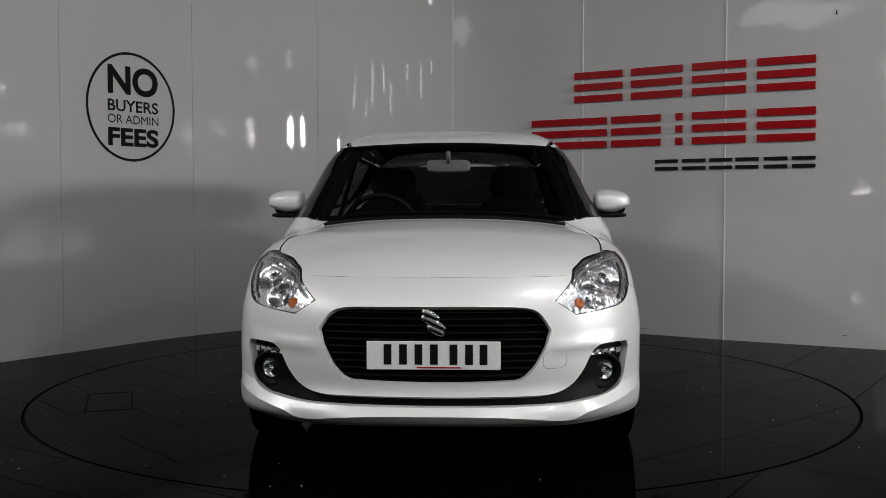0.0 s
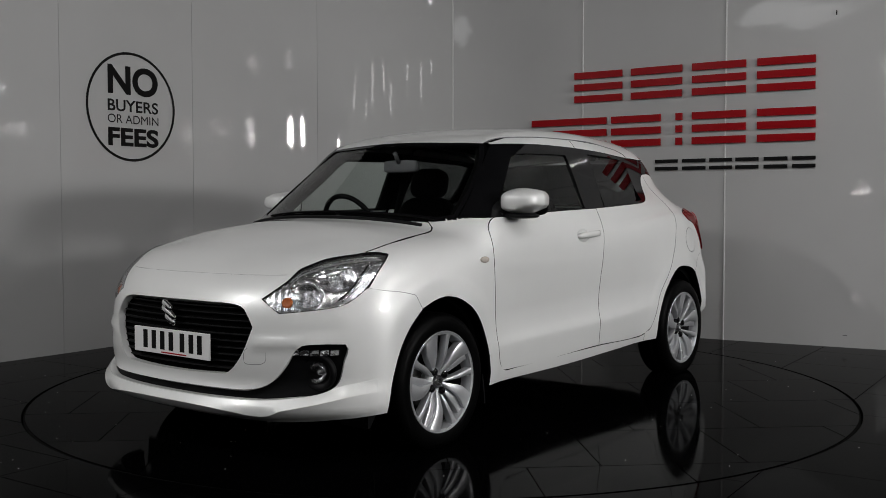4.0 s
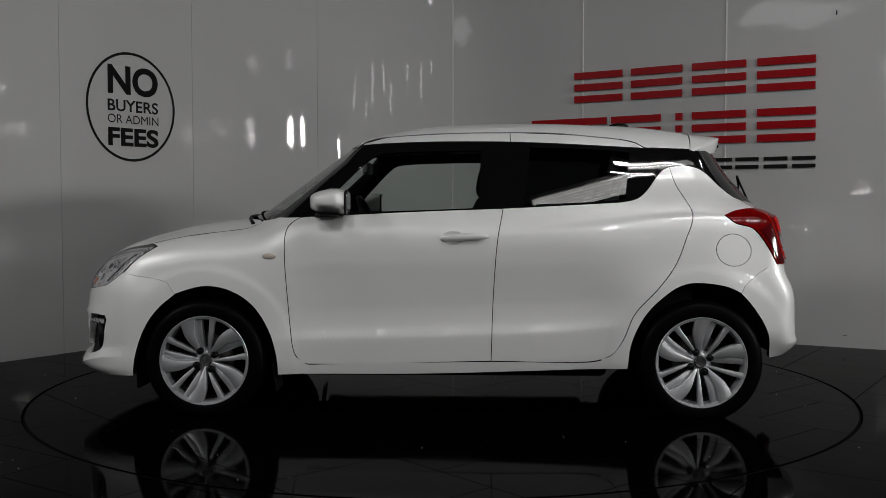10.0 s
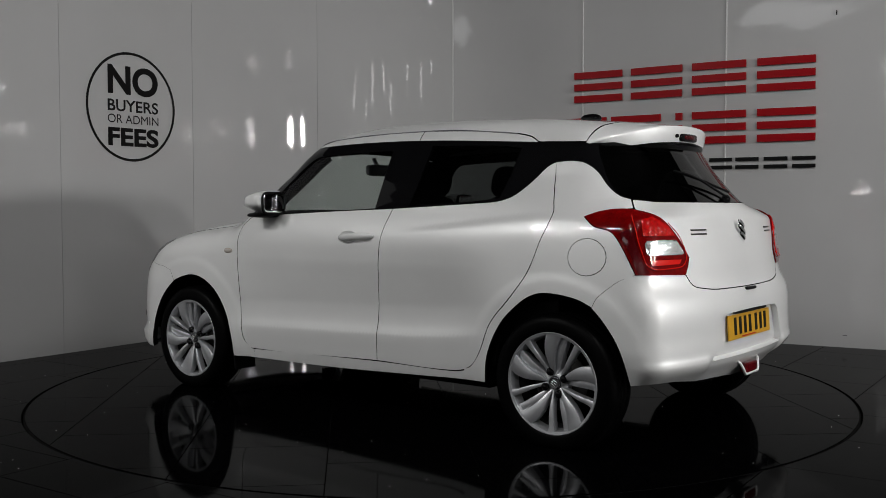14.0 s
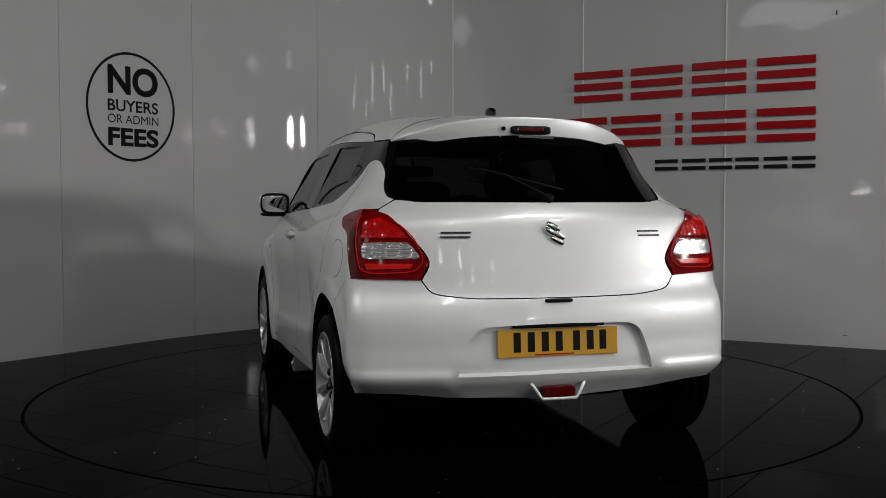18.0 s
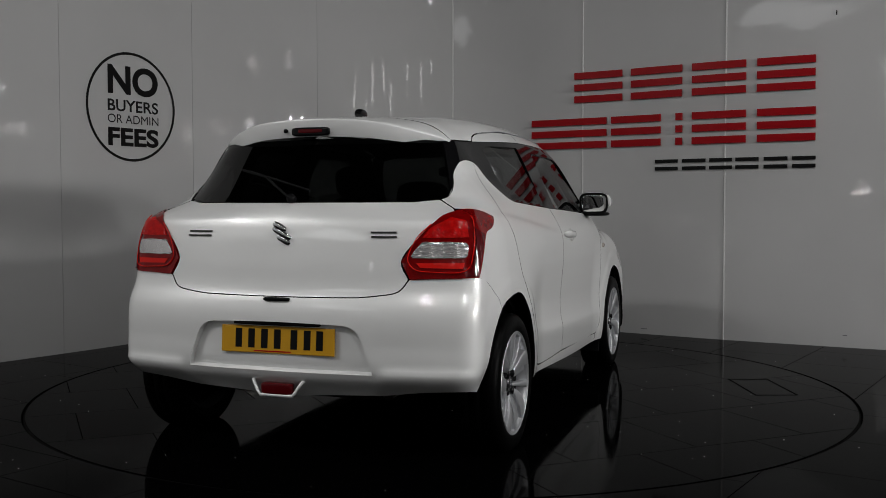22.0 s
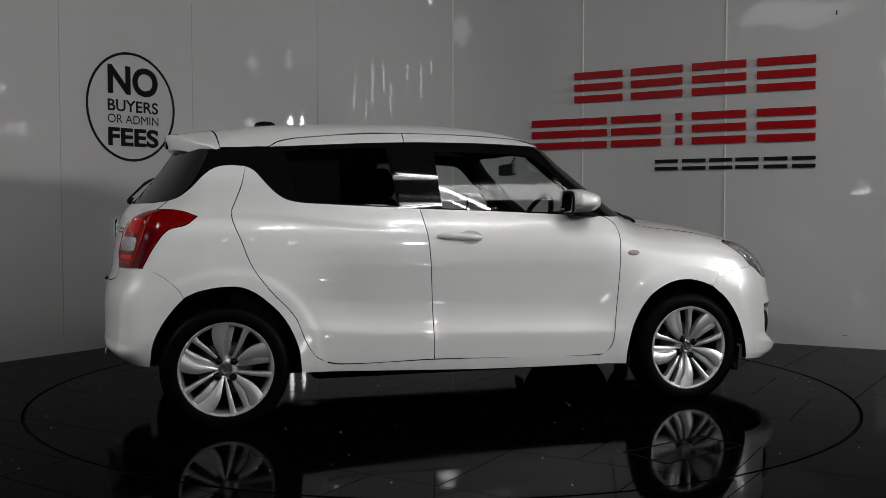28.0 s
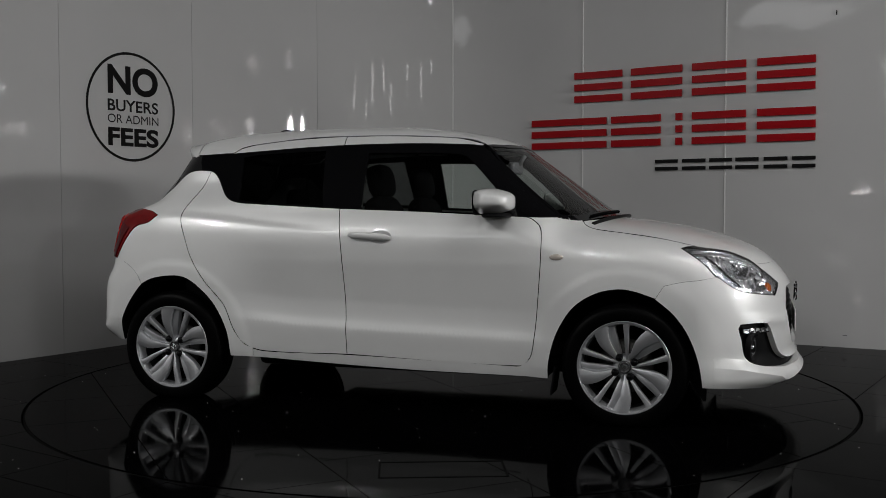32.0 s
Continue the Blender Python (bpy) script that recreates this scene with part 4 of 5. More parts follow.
    for name, s, z, r, mat in (("main_bulb", 1.718, 0.762, 0.026, SILVER), ("dip_bulb", 1.822, 0.690, 0.024, SILVER), ("indicator", 1.893, 0.662, 0.024, AMBER)):
        at, n = on_skin(s, z, -0.006 if mat is AMBER else -0.030, side)
        bm = bmesh.new()
        m = Matrix.Translation(at) @ n.to_track_quat("Y", "Z").to_matrix().to_4x4()
        if mat is AMBER:
            turned(bm, [(r, -0.006), (r * 0.95, 0.0), (r * 0.7, 0.003), (r * 0.62, 0.0), (r * 0.35, 0.006), (0.0005, 0.004)], 9, m)
        else:
            turned(bm, [(r, 0.012), (r * 0.93, 0.010), (r * 0.7, -0.006), (r * 0.35, -0.014), (r * 0.22, -0.012), (r * 0.2, 0.012), (0.0005, 0.016)], 24, m)
        part(name, bm, mat, bowl, "amber indicator bulb" if mat is AMBER else "")
    # wheel well
    for x in (1.225, -1.225):
        bm = bmesh.new()
        ya, yb = 0.50 * side, 0.790 * side
        a = np.linspace(math.radians(4), math.radians(176), 25)
        rows = []
        for t in a:
            c, s = math.cos(t), math.sin(t)
            rows.append([bm.verts.new((x + 0.372 * c, ya, 0.29 + 0.385 * s)), bm.verts.new((x + 0.372 * c, yb, 0.29 + 0.385 * s)), bm.verts.new((x + 0.34 * c, yb, 0.29 + 0.355 * s))])
        hub = bm.verts.new((x, ya, 0.29))
        for p, q in zip(rows, rows[1:]):
            for k in range(2):
                bm.faces.new((p[k], p[k + 1], q[k + 1], q[k]))
            bm.faces.new((p[0], q[0], hub))
        part("wheel_arch_liner", bm, DARK, car, "black wheel-arch liner")


for sd in (1, -1):
    build_sides(sd)

# nose
front_top = [(1.536, 0.701), (1.602, 0.714), (1.614, 0.710)] + LAMP_FRONT[3:9] + [(1.873, 0.768), (1.905, 0.766), (1.960, 0.764), (2.08, 0.763), (2.2, 0.763), (2.33, 0.763), (SF, 0.763)]
bumper_half = [(SF, 0.190), (1.983, 0.183), (1.767, 0.190), (1.540, 0.205)] + BUMPER_ARCH[::-1][1:] + [(1.390, 0.672), (1.455, 0.689)] + front_top
mouth = MOUTH_TOP[:-1] + [(2 * SF - a, b) for a, b in MOUTH_TOP[:-1][::-1]] + [(2 * SF - a, b) for a, b in MOUTH_LOW[1:][::-1]] + MOUTH_LOW[1:]
grille = GRILLE[:-1] + [(2 * SF - a, b) for a, b in GRILLE[:-1][::-1]] + [(2 * SF - a, b) for a, b in GRILLE_LOW[1:][::-1]] + GRILLE_LOW[1:]
mirror_half = [(2 * SF - a, b) for a, b in bumper_half[::-1]]


def bumper_relief(s, z):
    """A soft crease running out from the grille to the fog lamps."""
    u = np.abs(s - SF)
    line = z - (0.495 + 0.06 * (u - 0.45))
    return 0.010 * np.exp(-(line / 0.018) ** 2) * step(0.40, 0.48, u) * step(0.80, 0.66, u)


nose = panel("front_bumper", bumper_half[:-1] + mirror_half[1:-1], PAINT, car, holes=[grille, mouth], hole_gap=0.0, cell=0.020, depth=0.03, gap=-0.0006, relief=bumper_relief)
LIP = ([1.58, 1.698, 1.80, 1.90, 1.969, 2.10, 2.25, SF], [0.300, 0.285, 0.262, 0.239, 0.225, 0.231, 0.236, 0.238])   # the chin's sharp fold
LIP_TOP = ([1.58, 1.698, 1.736, 1.791, 1.905, 2.003, 2.25, SF], [0.350, 0.332, 0.318, 0.296, 0.279, 0.271, 0.268, 0.268])
LIP_LOW = ([1.58, 1.698, 1.767, 1.90, 1.983, 2.2, SF], [0.206, 0.197, 0.188, 0.179, 0.178, 0.184, 0.186])


def lip_panel(name, edge, label):
    outline = list(zip(*LIP)) + [(2 * SF - a, b) for a, b in list(zip(*LIP))[::-1][1:]] + [(2 * SF - a, b) for a, b in list(zip(*edge))] + list(zip(*edge))[::-1][1:]

    def relief(s, z):
        m = SF - np.abs(s - SF)
        zc, ze = np.interp(m, *LIP), np.interp(m, *edge)
        return 0.024 * step(1.585, 1.82, m) * np.clip((z - ze) / (zc - ze), 0, 1)
    panel(name, outline, PAINT, nose, gap=0.0, lift=0.0008, depth=0.02, cell=0.014, dark_edge=False, relief=relief, label=label)


lip_panel("lip_top", LIP_TOP, "bright upper face of the chin blade")
lip_panel("lip_underside", LIP_LOW, "receding lower face of the chin blade")
panel("grille", grille, DARK, car, gap=-0.004, lift=-0.045, depth=0.004, label="black mesh grille in the nose")
panel("lower_intake", mouth, BLACK, car, gap=-0.004, lift=-0.035, depth=0.004, label="black lower intake with fog-lamp pockets")
nose_top = [tuple(q[:2]) for q in skin("wrap", np.array([SF, 2.33, 2.2, 2.08, 1.96, 1.905]), np.array([0.763, 0.763, 0.763, 0.763, 0.764, 0.766]))[0]]
bonnet_half = [(nose_top[0][0], 0.0)] + nose_top[1:] + BONNET_EDGE + [(1.085, 0.36), (1.118, 0.18), (1.128, 0.0)]
panel("bonnet", bonnet_half[:-1] + [(x, -y) for x, y in bonnet_half[::-1][:-1]], PAINT, car, domain="top", cell=0.03, gap=0.0012)

# glass, roof and tail
ws_half = [(0.556, 0.0), (0.534, 0.282)] + PILLAR + [(0.985, 0.57), (1.060, 0.36), (1.095, 0.18), (1.105, 0.0)]
ws = ws_half[:-1] + [(x, -y) for x, y in ws_half[::-1][:-1]]
ws_in_half = [(0.575, 0.0), (0.555, 0.28), (0.490, 0.515), (0.575, 0.572), (0.755, 0.631), (0.885, 0.652), (0.94, 0.585), (1.010, 0.36), (1.04, 0.18), (1.05, 0.0)]
ws_in = ws_in_half[:-1] + [(x, -y) for x, y in ws_in_half[::-1][:-1]]
panel("windscreen_border", ws, GLOSS_BLACK, car, domain="top", holes=[ws_in], gap=0.001, cell=0.04, label="black border of the windscreen and cowl")
wscreen = panel("windscreen", ws_in, CLEAR, car, domain="top", gap=-0.004, even=(2, 4), lift=-0.004, depth=0.004, cell=0.05, label="clear windscreen")
wscreen.visible_shadow = False


def to_top(points):
    q = np.array(points, float)
    p, _ = skin("wrap", q[:, 0], q[:, 1])
    return [(a, b) for a, b, c in p]


drip_top = to_top(DRIP)
rear_top = to_top([(-1.029, 1.341), (-1.16, 1.336)])
roof_half = [(0.556, 0.0), (0.534, 0.282), (0.475, 0.528)] + drip_top[1:] + rear_top + [(-1.225, 0.56), (-1.240, 0.40), (-1.250, 0.0)]
panel("roof", roof_half[:-1] + [(x, -y) for x, y in roof_half[::-1][:-1]], PAINT, car, domain="top", cell=0.05, gap=0.003)
for sd in (1, -1):
    bm = bmesh.new()
    line = smooth_line(drip_top[:7], 0.03, closed=False)
    p, n = skin("top", line[:, 0], line[:, 1], 0.001)
    tube(bm, [(a, b * sd, c) for a, b, c in p], 0.003, 6)
    part("roof_moulding", bm, GREY_PLASTIC, car, "thin grey roof moulding")

glass_half = [(-1.278, 1.331), (-1.374, 1.338), (SR, 1.349)]
glass_low = [(SR, 1.065), (-1.560, 1.067), (-1.505, 1.073), (-1.453, 1.078)] + GLASS_EDGE[:-1]
rear_glass = glass_half[:-1] + [(2 * SR - a, b) for a, b in glass_half[:-1][::-1]] + [(2 * SR - a, b) for a, b in glass_low[1:][::-1]] + glass_low[1:]
gate_half = [(SR, 1.064), (-1.560, 1.066), (-1.505, 1.072), (-1.455, 1.076), (-1.465, 1.034), (-1.482, 1.017), (-1.541, 0.988), (-1.600, 0.922), (-1.656, 0.826), (-1.640, 0.754), (-1.672, 0.706), (-1.723, 0.690), (-1.829, 0.679), (SR, 0.675)]
tailgate = panel("tailgate", gate_half[1:-1] + [(2 * SR - a, b) for a, b in gate_half[1:-1][::-1]], PAINT, car, cell=0.025, gap=0.0040)
rg = panel("rear_window", rear_glass, REAR_TINT, tailgate, gap=0.001, even=(8, 2), lift=-0.002, depth=0.006, cell=0.035, label="dark privacy rear glass")
rg.visible_shadow = False
rb_half = [(SR, 0.674), (-1.829, 0.678), (-1.723, 0.689), (-1.672, 0.705), (-1.640, 0.753), (-1.474, 0.760), (-1.430, 0.735), (-1.400, 0.705), (-1.365, 0.660)] + TAIL_ARCH + [(-1.520, 0.310), (-1.600, 0.304), (-1.720, 0.276), (-1.745, 0.282), (-2.00, 0.270), (-2.05, 0.262), (SR, 0.260)]
recess_half = [(-1.760, 0.376), (-1.808, 0.540), (-1.857, 0.570), (SR, 0.575), (SR, 0.360)]
recess = recess_half[:3] + [(2 * SR - a, b) for a, b in recess_half[:3][::-1]]


def tail_relief(s, z):
    u = np.abs(s - SR)
    crest = np.where(z > 0.378, 0.015 * np.exp(-((z - 0.378) / 0.020) ** 2), 0.015 - 0.22 * (0.378 - z))
    return crest * step(0.38, 0.43, u) * step(0.70, 0.6, u)


rear_bumper = panel("rear_bumper", rb_half[1:-1] + [(2 * SR - a, b) for a, b in rb_half[1:-1][::-1]], PAINT, car, holes=[recess], cell=0.014, depth=0.03, gap=-0.0006, relief=tail_relief)
panel("plate_recess", recess, PAINT, rear_bumper, gap=-0.002, lift=-0.028, depth=0.004, label="recess for the number plate")

# roof spoiler: a wedge over the rear window
bm = bmesh.new()
top_rows = []
for v in np.linspace(-1, 1, 41):
    y = 0.560 * v
    x0 = -1.254 + 0.03 * v ** 4
    x1 = -1.470 + 0.75 * y * y * (0.6 + 0.4 * v * v)
    zc = lambda x: float(skin("top", np.array([max(x, x0 - 0.03)]), np.array([y]))[0][0][2]) if x > x0 - 0.02 else 0
    z0 = zc(x0)
    slope = (zc(x0 + 0.06) - z0) / 0.06
    row = []
    for u in np.linspace(0, 1, 7):
        x = x0 + (x1 - x0) * u
        row.append((x, y, z0 + slope * (x - x0) * (1 + 0.25 * u) + 0.001))
    tip = row[-1]
    drop = 0.068 * (1 - abs(v) ** 5)
    row.append((tip[0] - 0.003, y, tip[2] - 0.004))
    row.append((tip[0] - 0.004, y, tip[2] - 0.008))
    row.append((tip[0] + 0.012, y, tip[2] - 0.008 - drop))
    row.append((x0 - 0.02 + 0.02 * abs(v), y, min(tip[2] - 0.004 - drop, z0 - 0.012)))
    top_rows.append([bm.verts.new(p) for p in row])
for a, b in zip(top_rows, top_rows[1:]):
    for k in range(len(a) - 1):
        bm.faces.new((a[k], a[k + 1], b[k + 1], b[k]))
bm.faces.new(top_rows[0])
bm.faces.new(top_rows[-1][::-1])
bmesh.ops.recalc_face_normals(bm, faces=bm.faces)
spoiler = part("roof_spoiler", bm, PAINT, car, "body-coloured spoiler over the rear window")
mod = spoiler.modifiers.new("edge", "EDGE_SPLIT")
mod.split_angle = math.radians(40)

# dark shell added under the panels: joints read black; open under the windows
def inner_shell():
    verts, faces = [], []
    ss = np.concatenate([np.linspace(SR, -1.2, 22)[:-1], np.linspace(-1.2, 1.2, 40)[:-1], np.linspace(1.2, SF, 24)])
    zs = np.linspace(0.30, 0.97, 16)
    a, b = np.meshgrid(ss, zs, indexing="ij")
    p, n = skin("wrap", a.ravel(), b.ravel())
    p = p - n * 0.055
    p = p.reshape(len(ss), len(zs), 3)
    for sd in (1, -1):
        base = len(verts)
        verts += [tuple(v) for v in (p * (1, sd, 1)).reshape(-1, 3)]
        nz = len(zs)
        for i in range(len(ss) - 1):
            for j in range(nz - 1):
                c = p[i, j]
                if any(math.hypot(c[0] - w, c[2] - 0.29) < 0.41 for w in (1.225, -1.225)) and abs(c[1]) > 0.5:
                    continue
                q = (base + i * nz + j, base + (i + 1) * nz + j, base + (i + 1) * nz + j + 1, base + i * nz + j + 1)
                faces.append(q if sd > 0 else q[::-1])
    mesh_part("inner_shell", verts, faces, DARK, car, "added dark shell behind the panels")


inner_shell()
part("underbody", box(bmesh.new(), (2.95, 1.30, 0.10), (0.20, 0, 0.26), (0, 0, 0), 0.03), DARK, car, "dark underbody")
part("floor_pan", box(bmesh.new(), (1.62, 1.36, 0.09), (0.02, 0, 0.225), (0, 0, 0), 0.03), DARK, car, "dark floor pan between the wheels")
for px in (1.225, -1.225):
    part("axle_beam", tube(bmesh.new(), [(px, -0.70, 0.24), (px, -0.5, 0.20), (px, 0.5, 0.20), (px, 0.70, 0.24)], 0.035, 10), DARK, car, "dark axle beam")


# ---- wheels: angles of the spokes' edges, from hub to rim, about each blade's middle ----
SPOKE_R = [0.034, 0.067, 0.135, 0.195, 0.2125]
BLADE = ([-20, -18, -17.5, -12, -9.5], [-3, 1, 3.5, 9.5, 11])
LEDGE = [14, 18, 18.5, 19, 20]
SLIM = ([40, 35, 32, 30.5, 30], [54, 46, 41, 38.5, 40])


def spoke(wheel, t0, low, high, sunk, label):
    """One spoke between two edges, with rounded shoulders and deep flanks."""
    bm = bmesh.new()
    rows = []
    for r in np.linspace(0.034, 0.2125, 17):
        u = (r - 0.034) / 0.1785
        a, b = (math.radians(t0 + float(curve(SPOKE_R, e)(np.array(r)))) for e in (low, high))
        c = min(0.0022 / r, (b - a) * 0.25)
        f = 0.058 + 0.020 * math.sin(math.pi * min(u * 0.8, 0.5)) + 0.0125 * u + sunk * step(0.0, 0.18, u)
        section = ((a, -0.034), (a, -0.0032), (a + c * 0.35, -0.0010), (a + c, 0.0), ((a + b) / 2, 0.0006), (b - c, 0.0), (b - c * 0.35, -0.0010), (b, -0.0032), (b, -0.034))
        rows.append([bm.verts.new((r * math.cos(t), f + dy, r * math.sin(t))) for t, dy in section])
    for p, q in zip(rows, rows[1:]):
        for k in range(len(p) - 1):
            bm.faces.new((p[k], q[k], q[k + 1], p[k + 1]))
    bmesh.ops.recalc_face_normals(bm, faces=bm.faces)
    ob = part("spoke", bm, ALLOY, wheel, label)
    ob.modifiers.new("edge", "EDGE_SPLIT").split_angle = math.radians(50)
    return ob


def build_wheel(x, side, turn, nuts):
    wheel = new("wheel")
    wheel.parent = car
    wheel.matrix_basis = pose(x, 0.766 * side, 0.281) @ (Matrix.Identity(4) if side > 0 else Matrix.Rotation(math.pi, 4, "Z"))
    bm = bmesh.new()
    turned(bm, [(0.212, 0.080), (0.222, 0.090), (0.236, 0.093), (0.262, 0.095), (0.284, 0.089), (0.296, 0.077), (0.3015, 0.060), (0.3025, 0.030), (0.2975, 0.028), (0.2975, 0.022), (0.3025, 0.020), (0.3025, -0.020), (0.2975, -0.022),
                (0.2975, -0.028), (0.3025, -0.030), (0.301, -0.062), (0.288, -0.084), (0.25, -0.092), (0.212, -0.085)], 72)
    for v in bm.verts:   # flattened where it bears on the floor
        v.co.z = max(v.co.z, -0.281)
    part("tyre", bm, RUBBER, wheel, "black low-profile tyre")
    bm = bmesh.new()
    turned(bm, [(0.2235, 0.070), (0.2235, 0.0905), (0.2215, 0.0925), (0.2195, 0.0925), (0.2185, 0.0905), (0.210, 0.0890), (0.2080, 0.086), (0.2035, 0.062), (0.199, 0.040)], 72)
    part("rim", bm, ALLOY, wheel, "silver alloy rim").modifiers.new("edge", "EDGE_SPLIT").split_angle = math.radians(28)
    bm = bmesh.new()
    # silver rim goes on inwards; its colour is darkened for shade between the spokes
    turned(bm, [(0.199, 0.040), (0.195, 0.0), (0.195, -0.07), (0.21, -0.085)], 72)
    part("barrel", bm, ALLOY_SHADED, wheel, "inner barrel, darkened as shade behind the spokes")
    for i in range(5):
        t0 = turn + 72 * i
        spoke(wheel, t0, BLADE[0], BLADE[1], 0.0, "broad blade spoke")
        spoke(wheel, t0, BLADE[1], LEDGE, -0.016, "sunk ledge beside the blade")
        spoke(wheel, t0, SLIM[0], SLIM[1], -0.0015, "slim spoke")
    bm = bmesh.new()
    turned(bm, [(0.062, 0.010), (0.060, 0.036), (0.050, 0.048), (0.036, 0.058), (0.030, 0.058)], 40)
    part("hub", bm, ALLOY, wheel)
    bm = bmesh.new()
    turned(bm, [(0.028, 0.050), (0.0275, 0.067), (0.025, 0.0695), (0.023, 0.0685), (0.0005, 0.0695)], 32)
    cap = part("centre_cap", bm, CAP_GREY, wheel, "dull chrome centre cap")
    mark = bmesh.new()
    for dx, dz in ((-0.005, 0.007), (0.0, 0.0), (0.005, -0.007)):
        box(mark, (0.024, 0.005, 0.0062), (dx, 0.0715, dz * 1.15), (0, -32, 0), 0.0012)
    part("cap_mark", mark, CHROME, cap, "small bright mark of three bars", smooth=False)
    for i in range(4):
        a = math.radians(nuts + 90 * i)
        bm = bmesh.new()
        turned(bm, [(0.0185, 0.030), (0.0185, 0.066), (0.016, 0.071), (0.009, 0.074), (0.0005, 0.0745)], 14, pose(0.052 * math.cos(a), 0, 0.052 * math.sin(a)))
        part("wheel_nut", bm, GLOSS_BLACK, wheel, "black wheel nut")
    bm = bmesh.new()
    turned(bm, [(0.130, 0.0), (0.130, 0.012), (0.06, 0.014), (0.0005, 0.014)], 48)
    part("brake_disc", bm, STEEL, wheel, "dull steel brake disc")
    part("backing", turned(bmesh.new(), [(0.196, -0.03), (0.0005, -0.03)], 32), DARK, wheel)
    return wheel


for x, sd, tn, nut in ((1.225, 1, 67.5, 60), (-1.225, 1, 92, 65), (1.225, -1, 58, 60), (-1.225, -1, 83, 49)):
    build_wheel(x, sd, tn, nut)


# ---- small parts of the car ----
def rounded_box(bm, centre, half, power=4.0, m=Matrix.Identity(4), nu=28, nv=16):
    """A box with very soft edges."""
    def pw(c):
        return math.copysign(abs(c) ** (2 / power), c)
    rows = []
    for j in range(nv + 1):
        b = -math.pi / 2 + math.pi * j / nv
        rows.append([bm.verts.new(m @ Vector((centre[0] + half[0] * pw(math.cos(b)) * pw(math.cos(a)), centre[1] + half[1] * pw(math.cos(b)) * pw(math.sin(a)), centre[2] + half[2] * pw(math.sin(b)))))
                     for a in np.linspace(0, 2 * math.pi, nu + 1)[:-1]])
    for p, q in zip(rows, rows[1:]):
        for i in range(nu):
            k = (i + 1) % nu
            bm.faces.new((p[i], p[k], q[k], q[i]))
    bmesh.ops.remove_doubles(bm, verts=bm.verts, dist=1e-5)
    return bm


def build_mirror(side):
    bm = rounded_box(bmesh.new(), (0, 0, 0), (0.100, 0.094, 0.068), 4.2)
    for v in bm.verts:
        x, y, z = v.co
        # flat towards the rear, tapering forward, upwards and outwards
        k = 1 - 0.34 * max(x, 0) / 0.100
        v.co.z = (z * (1 - 0.20 * max(y, 0) / 0.09) if z > 0 else 0.88 * z * (1 - 0.55 * max(y, 0) / 0.09)) * k + 0.004
        v.co.x = max(x if x < -0.06 else x - 0.30 * max(y, 0), -0.082)
        v.co = Vector((0.590 + v.co.x, (0.858 + v.co.y) * side, 1.062 + v.co.z))
    if side < 0:
        bmesh.ops.reverse_faces(bm, faces=bm.faces)
    mirror = part("door_mirror", bm, PAINT, car, "body-coloured door mirror")
    bm = bmesh.new()
    rounded_box(bm, (0.600, 0.830 * side, 1.000), (0.066, 0.105, 0.014), 3.0)
    rounded_box(bm, (0.640, 0.745 * side, 1.005), (0.050, 0.050, 0.020), 3.0)
    part("mirror_foot", bm, BLACK, mirror, "black lower shell and foot")
    bm = rounded_box(bmesh.new(), (0.507, 0.858 * side, 1.064), (0.006, 0.086, 0.062), 4)
    part("mirror_rim", bm, BLACK, mirror, "black inner rim")
    bm = rounded_box(bmesh.new(), (0.501, 0.860 * side, 1.064), (0.003, 0.074, 0.050), 5)
    part("mirror_glass", bm, MIRROR, mirror, "mirror glass")


for sd in (1, -1):
    build_mirror(sd)

# number plates with plain bars for the characters
def plate(name, x, tilt, mat, facing, z, label):
    bm = box(bmesh.new(), (0.006, 0.520, 0.111), (0, 0, 0), (0, 0, 0), 0.0025)
    p = part(name, bm, mat, car, label, smooth=False)
    p.matrix_basis = pose(x, 0.0, z, 0, tilt, 0)
    for k, y in enumerate((-0.178, -0.118, -0.058, 0.002, 0.078, 0.138, 0.194)):
        part("character_bar", box(bmesh.new(), (0.0016, 0.030, 0.079), (0.0035 * facing, y * facing, 0.004)), INK, p, smooth=False)
    part("small_print", box(bmesh.new(), (0.0016, 0.17, 0.005), (0.0035 * facing, 0.02, -0.047)), RED, p, smooth=False)
    return p


plate("front_plate", 2.008, 0, WHITE_PLATE, 1, 0.468, "white front number plate")
plate("rear_plate", -1.773, 4, YELLOW, -1, 0.500, "yellow rear number plate")

# grille bars following the nose
g_line = np.array(smooth_line(grille, 0.02))
for k, z in enumerate(np.linspace(0.385, 0.640, 10)):
    row = []
    span = [s for s in np.linspace(2.0, 2 * SF - 2.0, 90) if within(np.array([[s, z]]), g_line)[0]]
    if len(span) < 4:
        continue
    bm = bmesh.new()
    ss = np.linspace(span[0] + 0.002, span[-1] - 0.002, 40)
    rings = []
    for lift, dz in ((-0.042, 0.004), (-0.026, 0.004), (-0.021, 0.0), (-0.026, -0.004), (-0.042, -0.004)):
        p, _ = skin("wrap", ss, np.full(len(ss), z + dz), lift)
        rings.append([bm.verts.new(q) for q in p])
    for a, b in zip(rings, rings[1:]):
        for i in range(len(ss) - 1):
            bm.faces.new((a[i], a[i + 1], b[i + 1], b[i]))
    bmesh.ops.recalc_face_normals(bm, faces=bm.faces)
    part("grille_bar", bm, BLACK, car, "black grille bar")


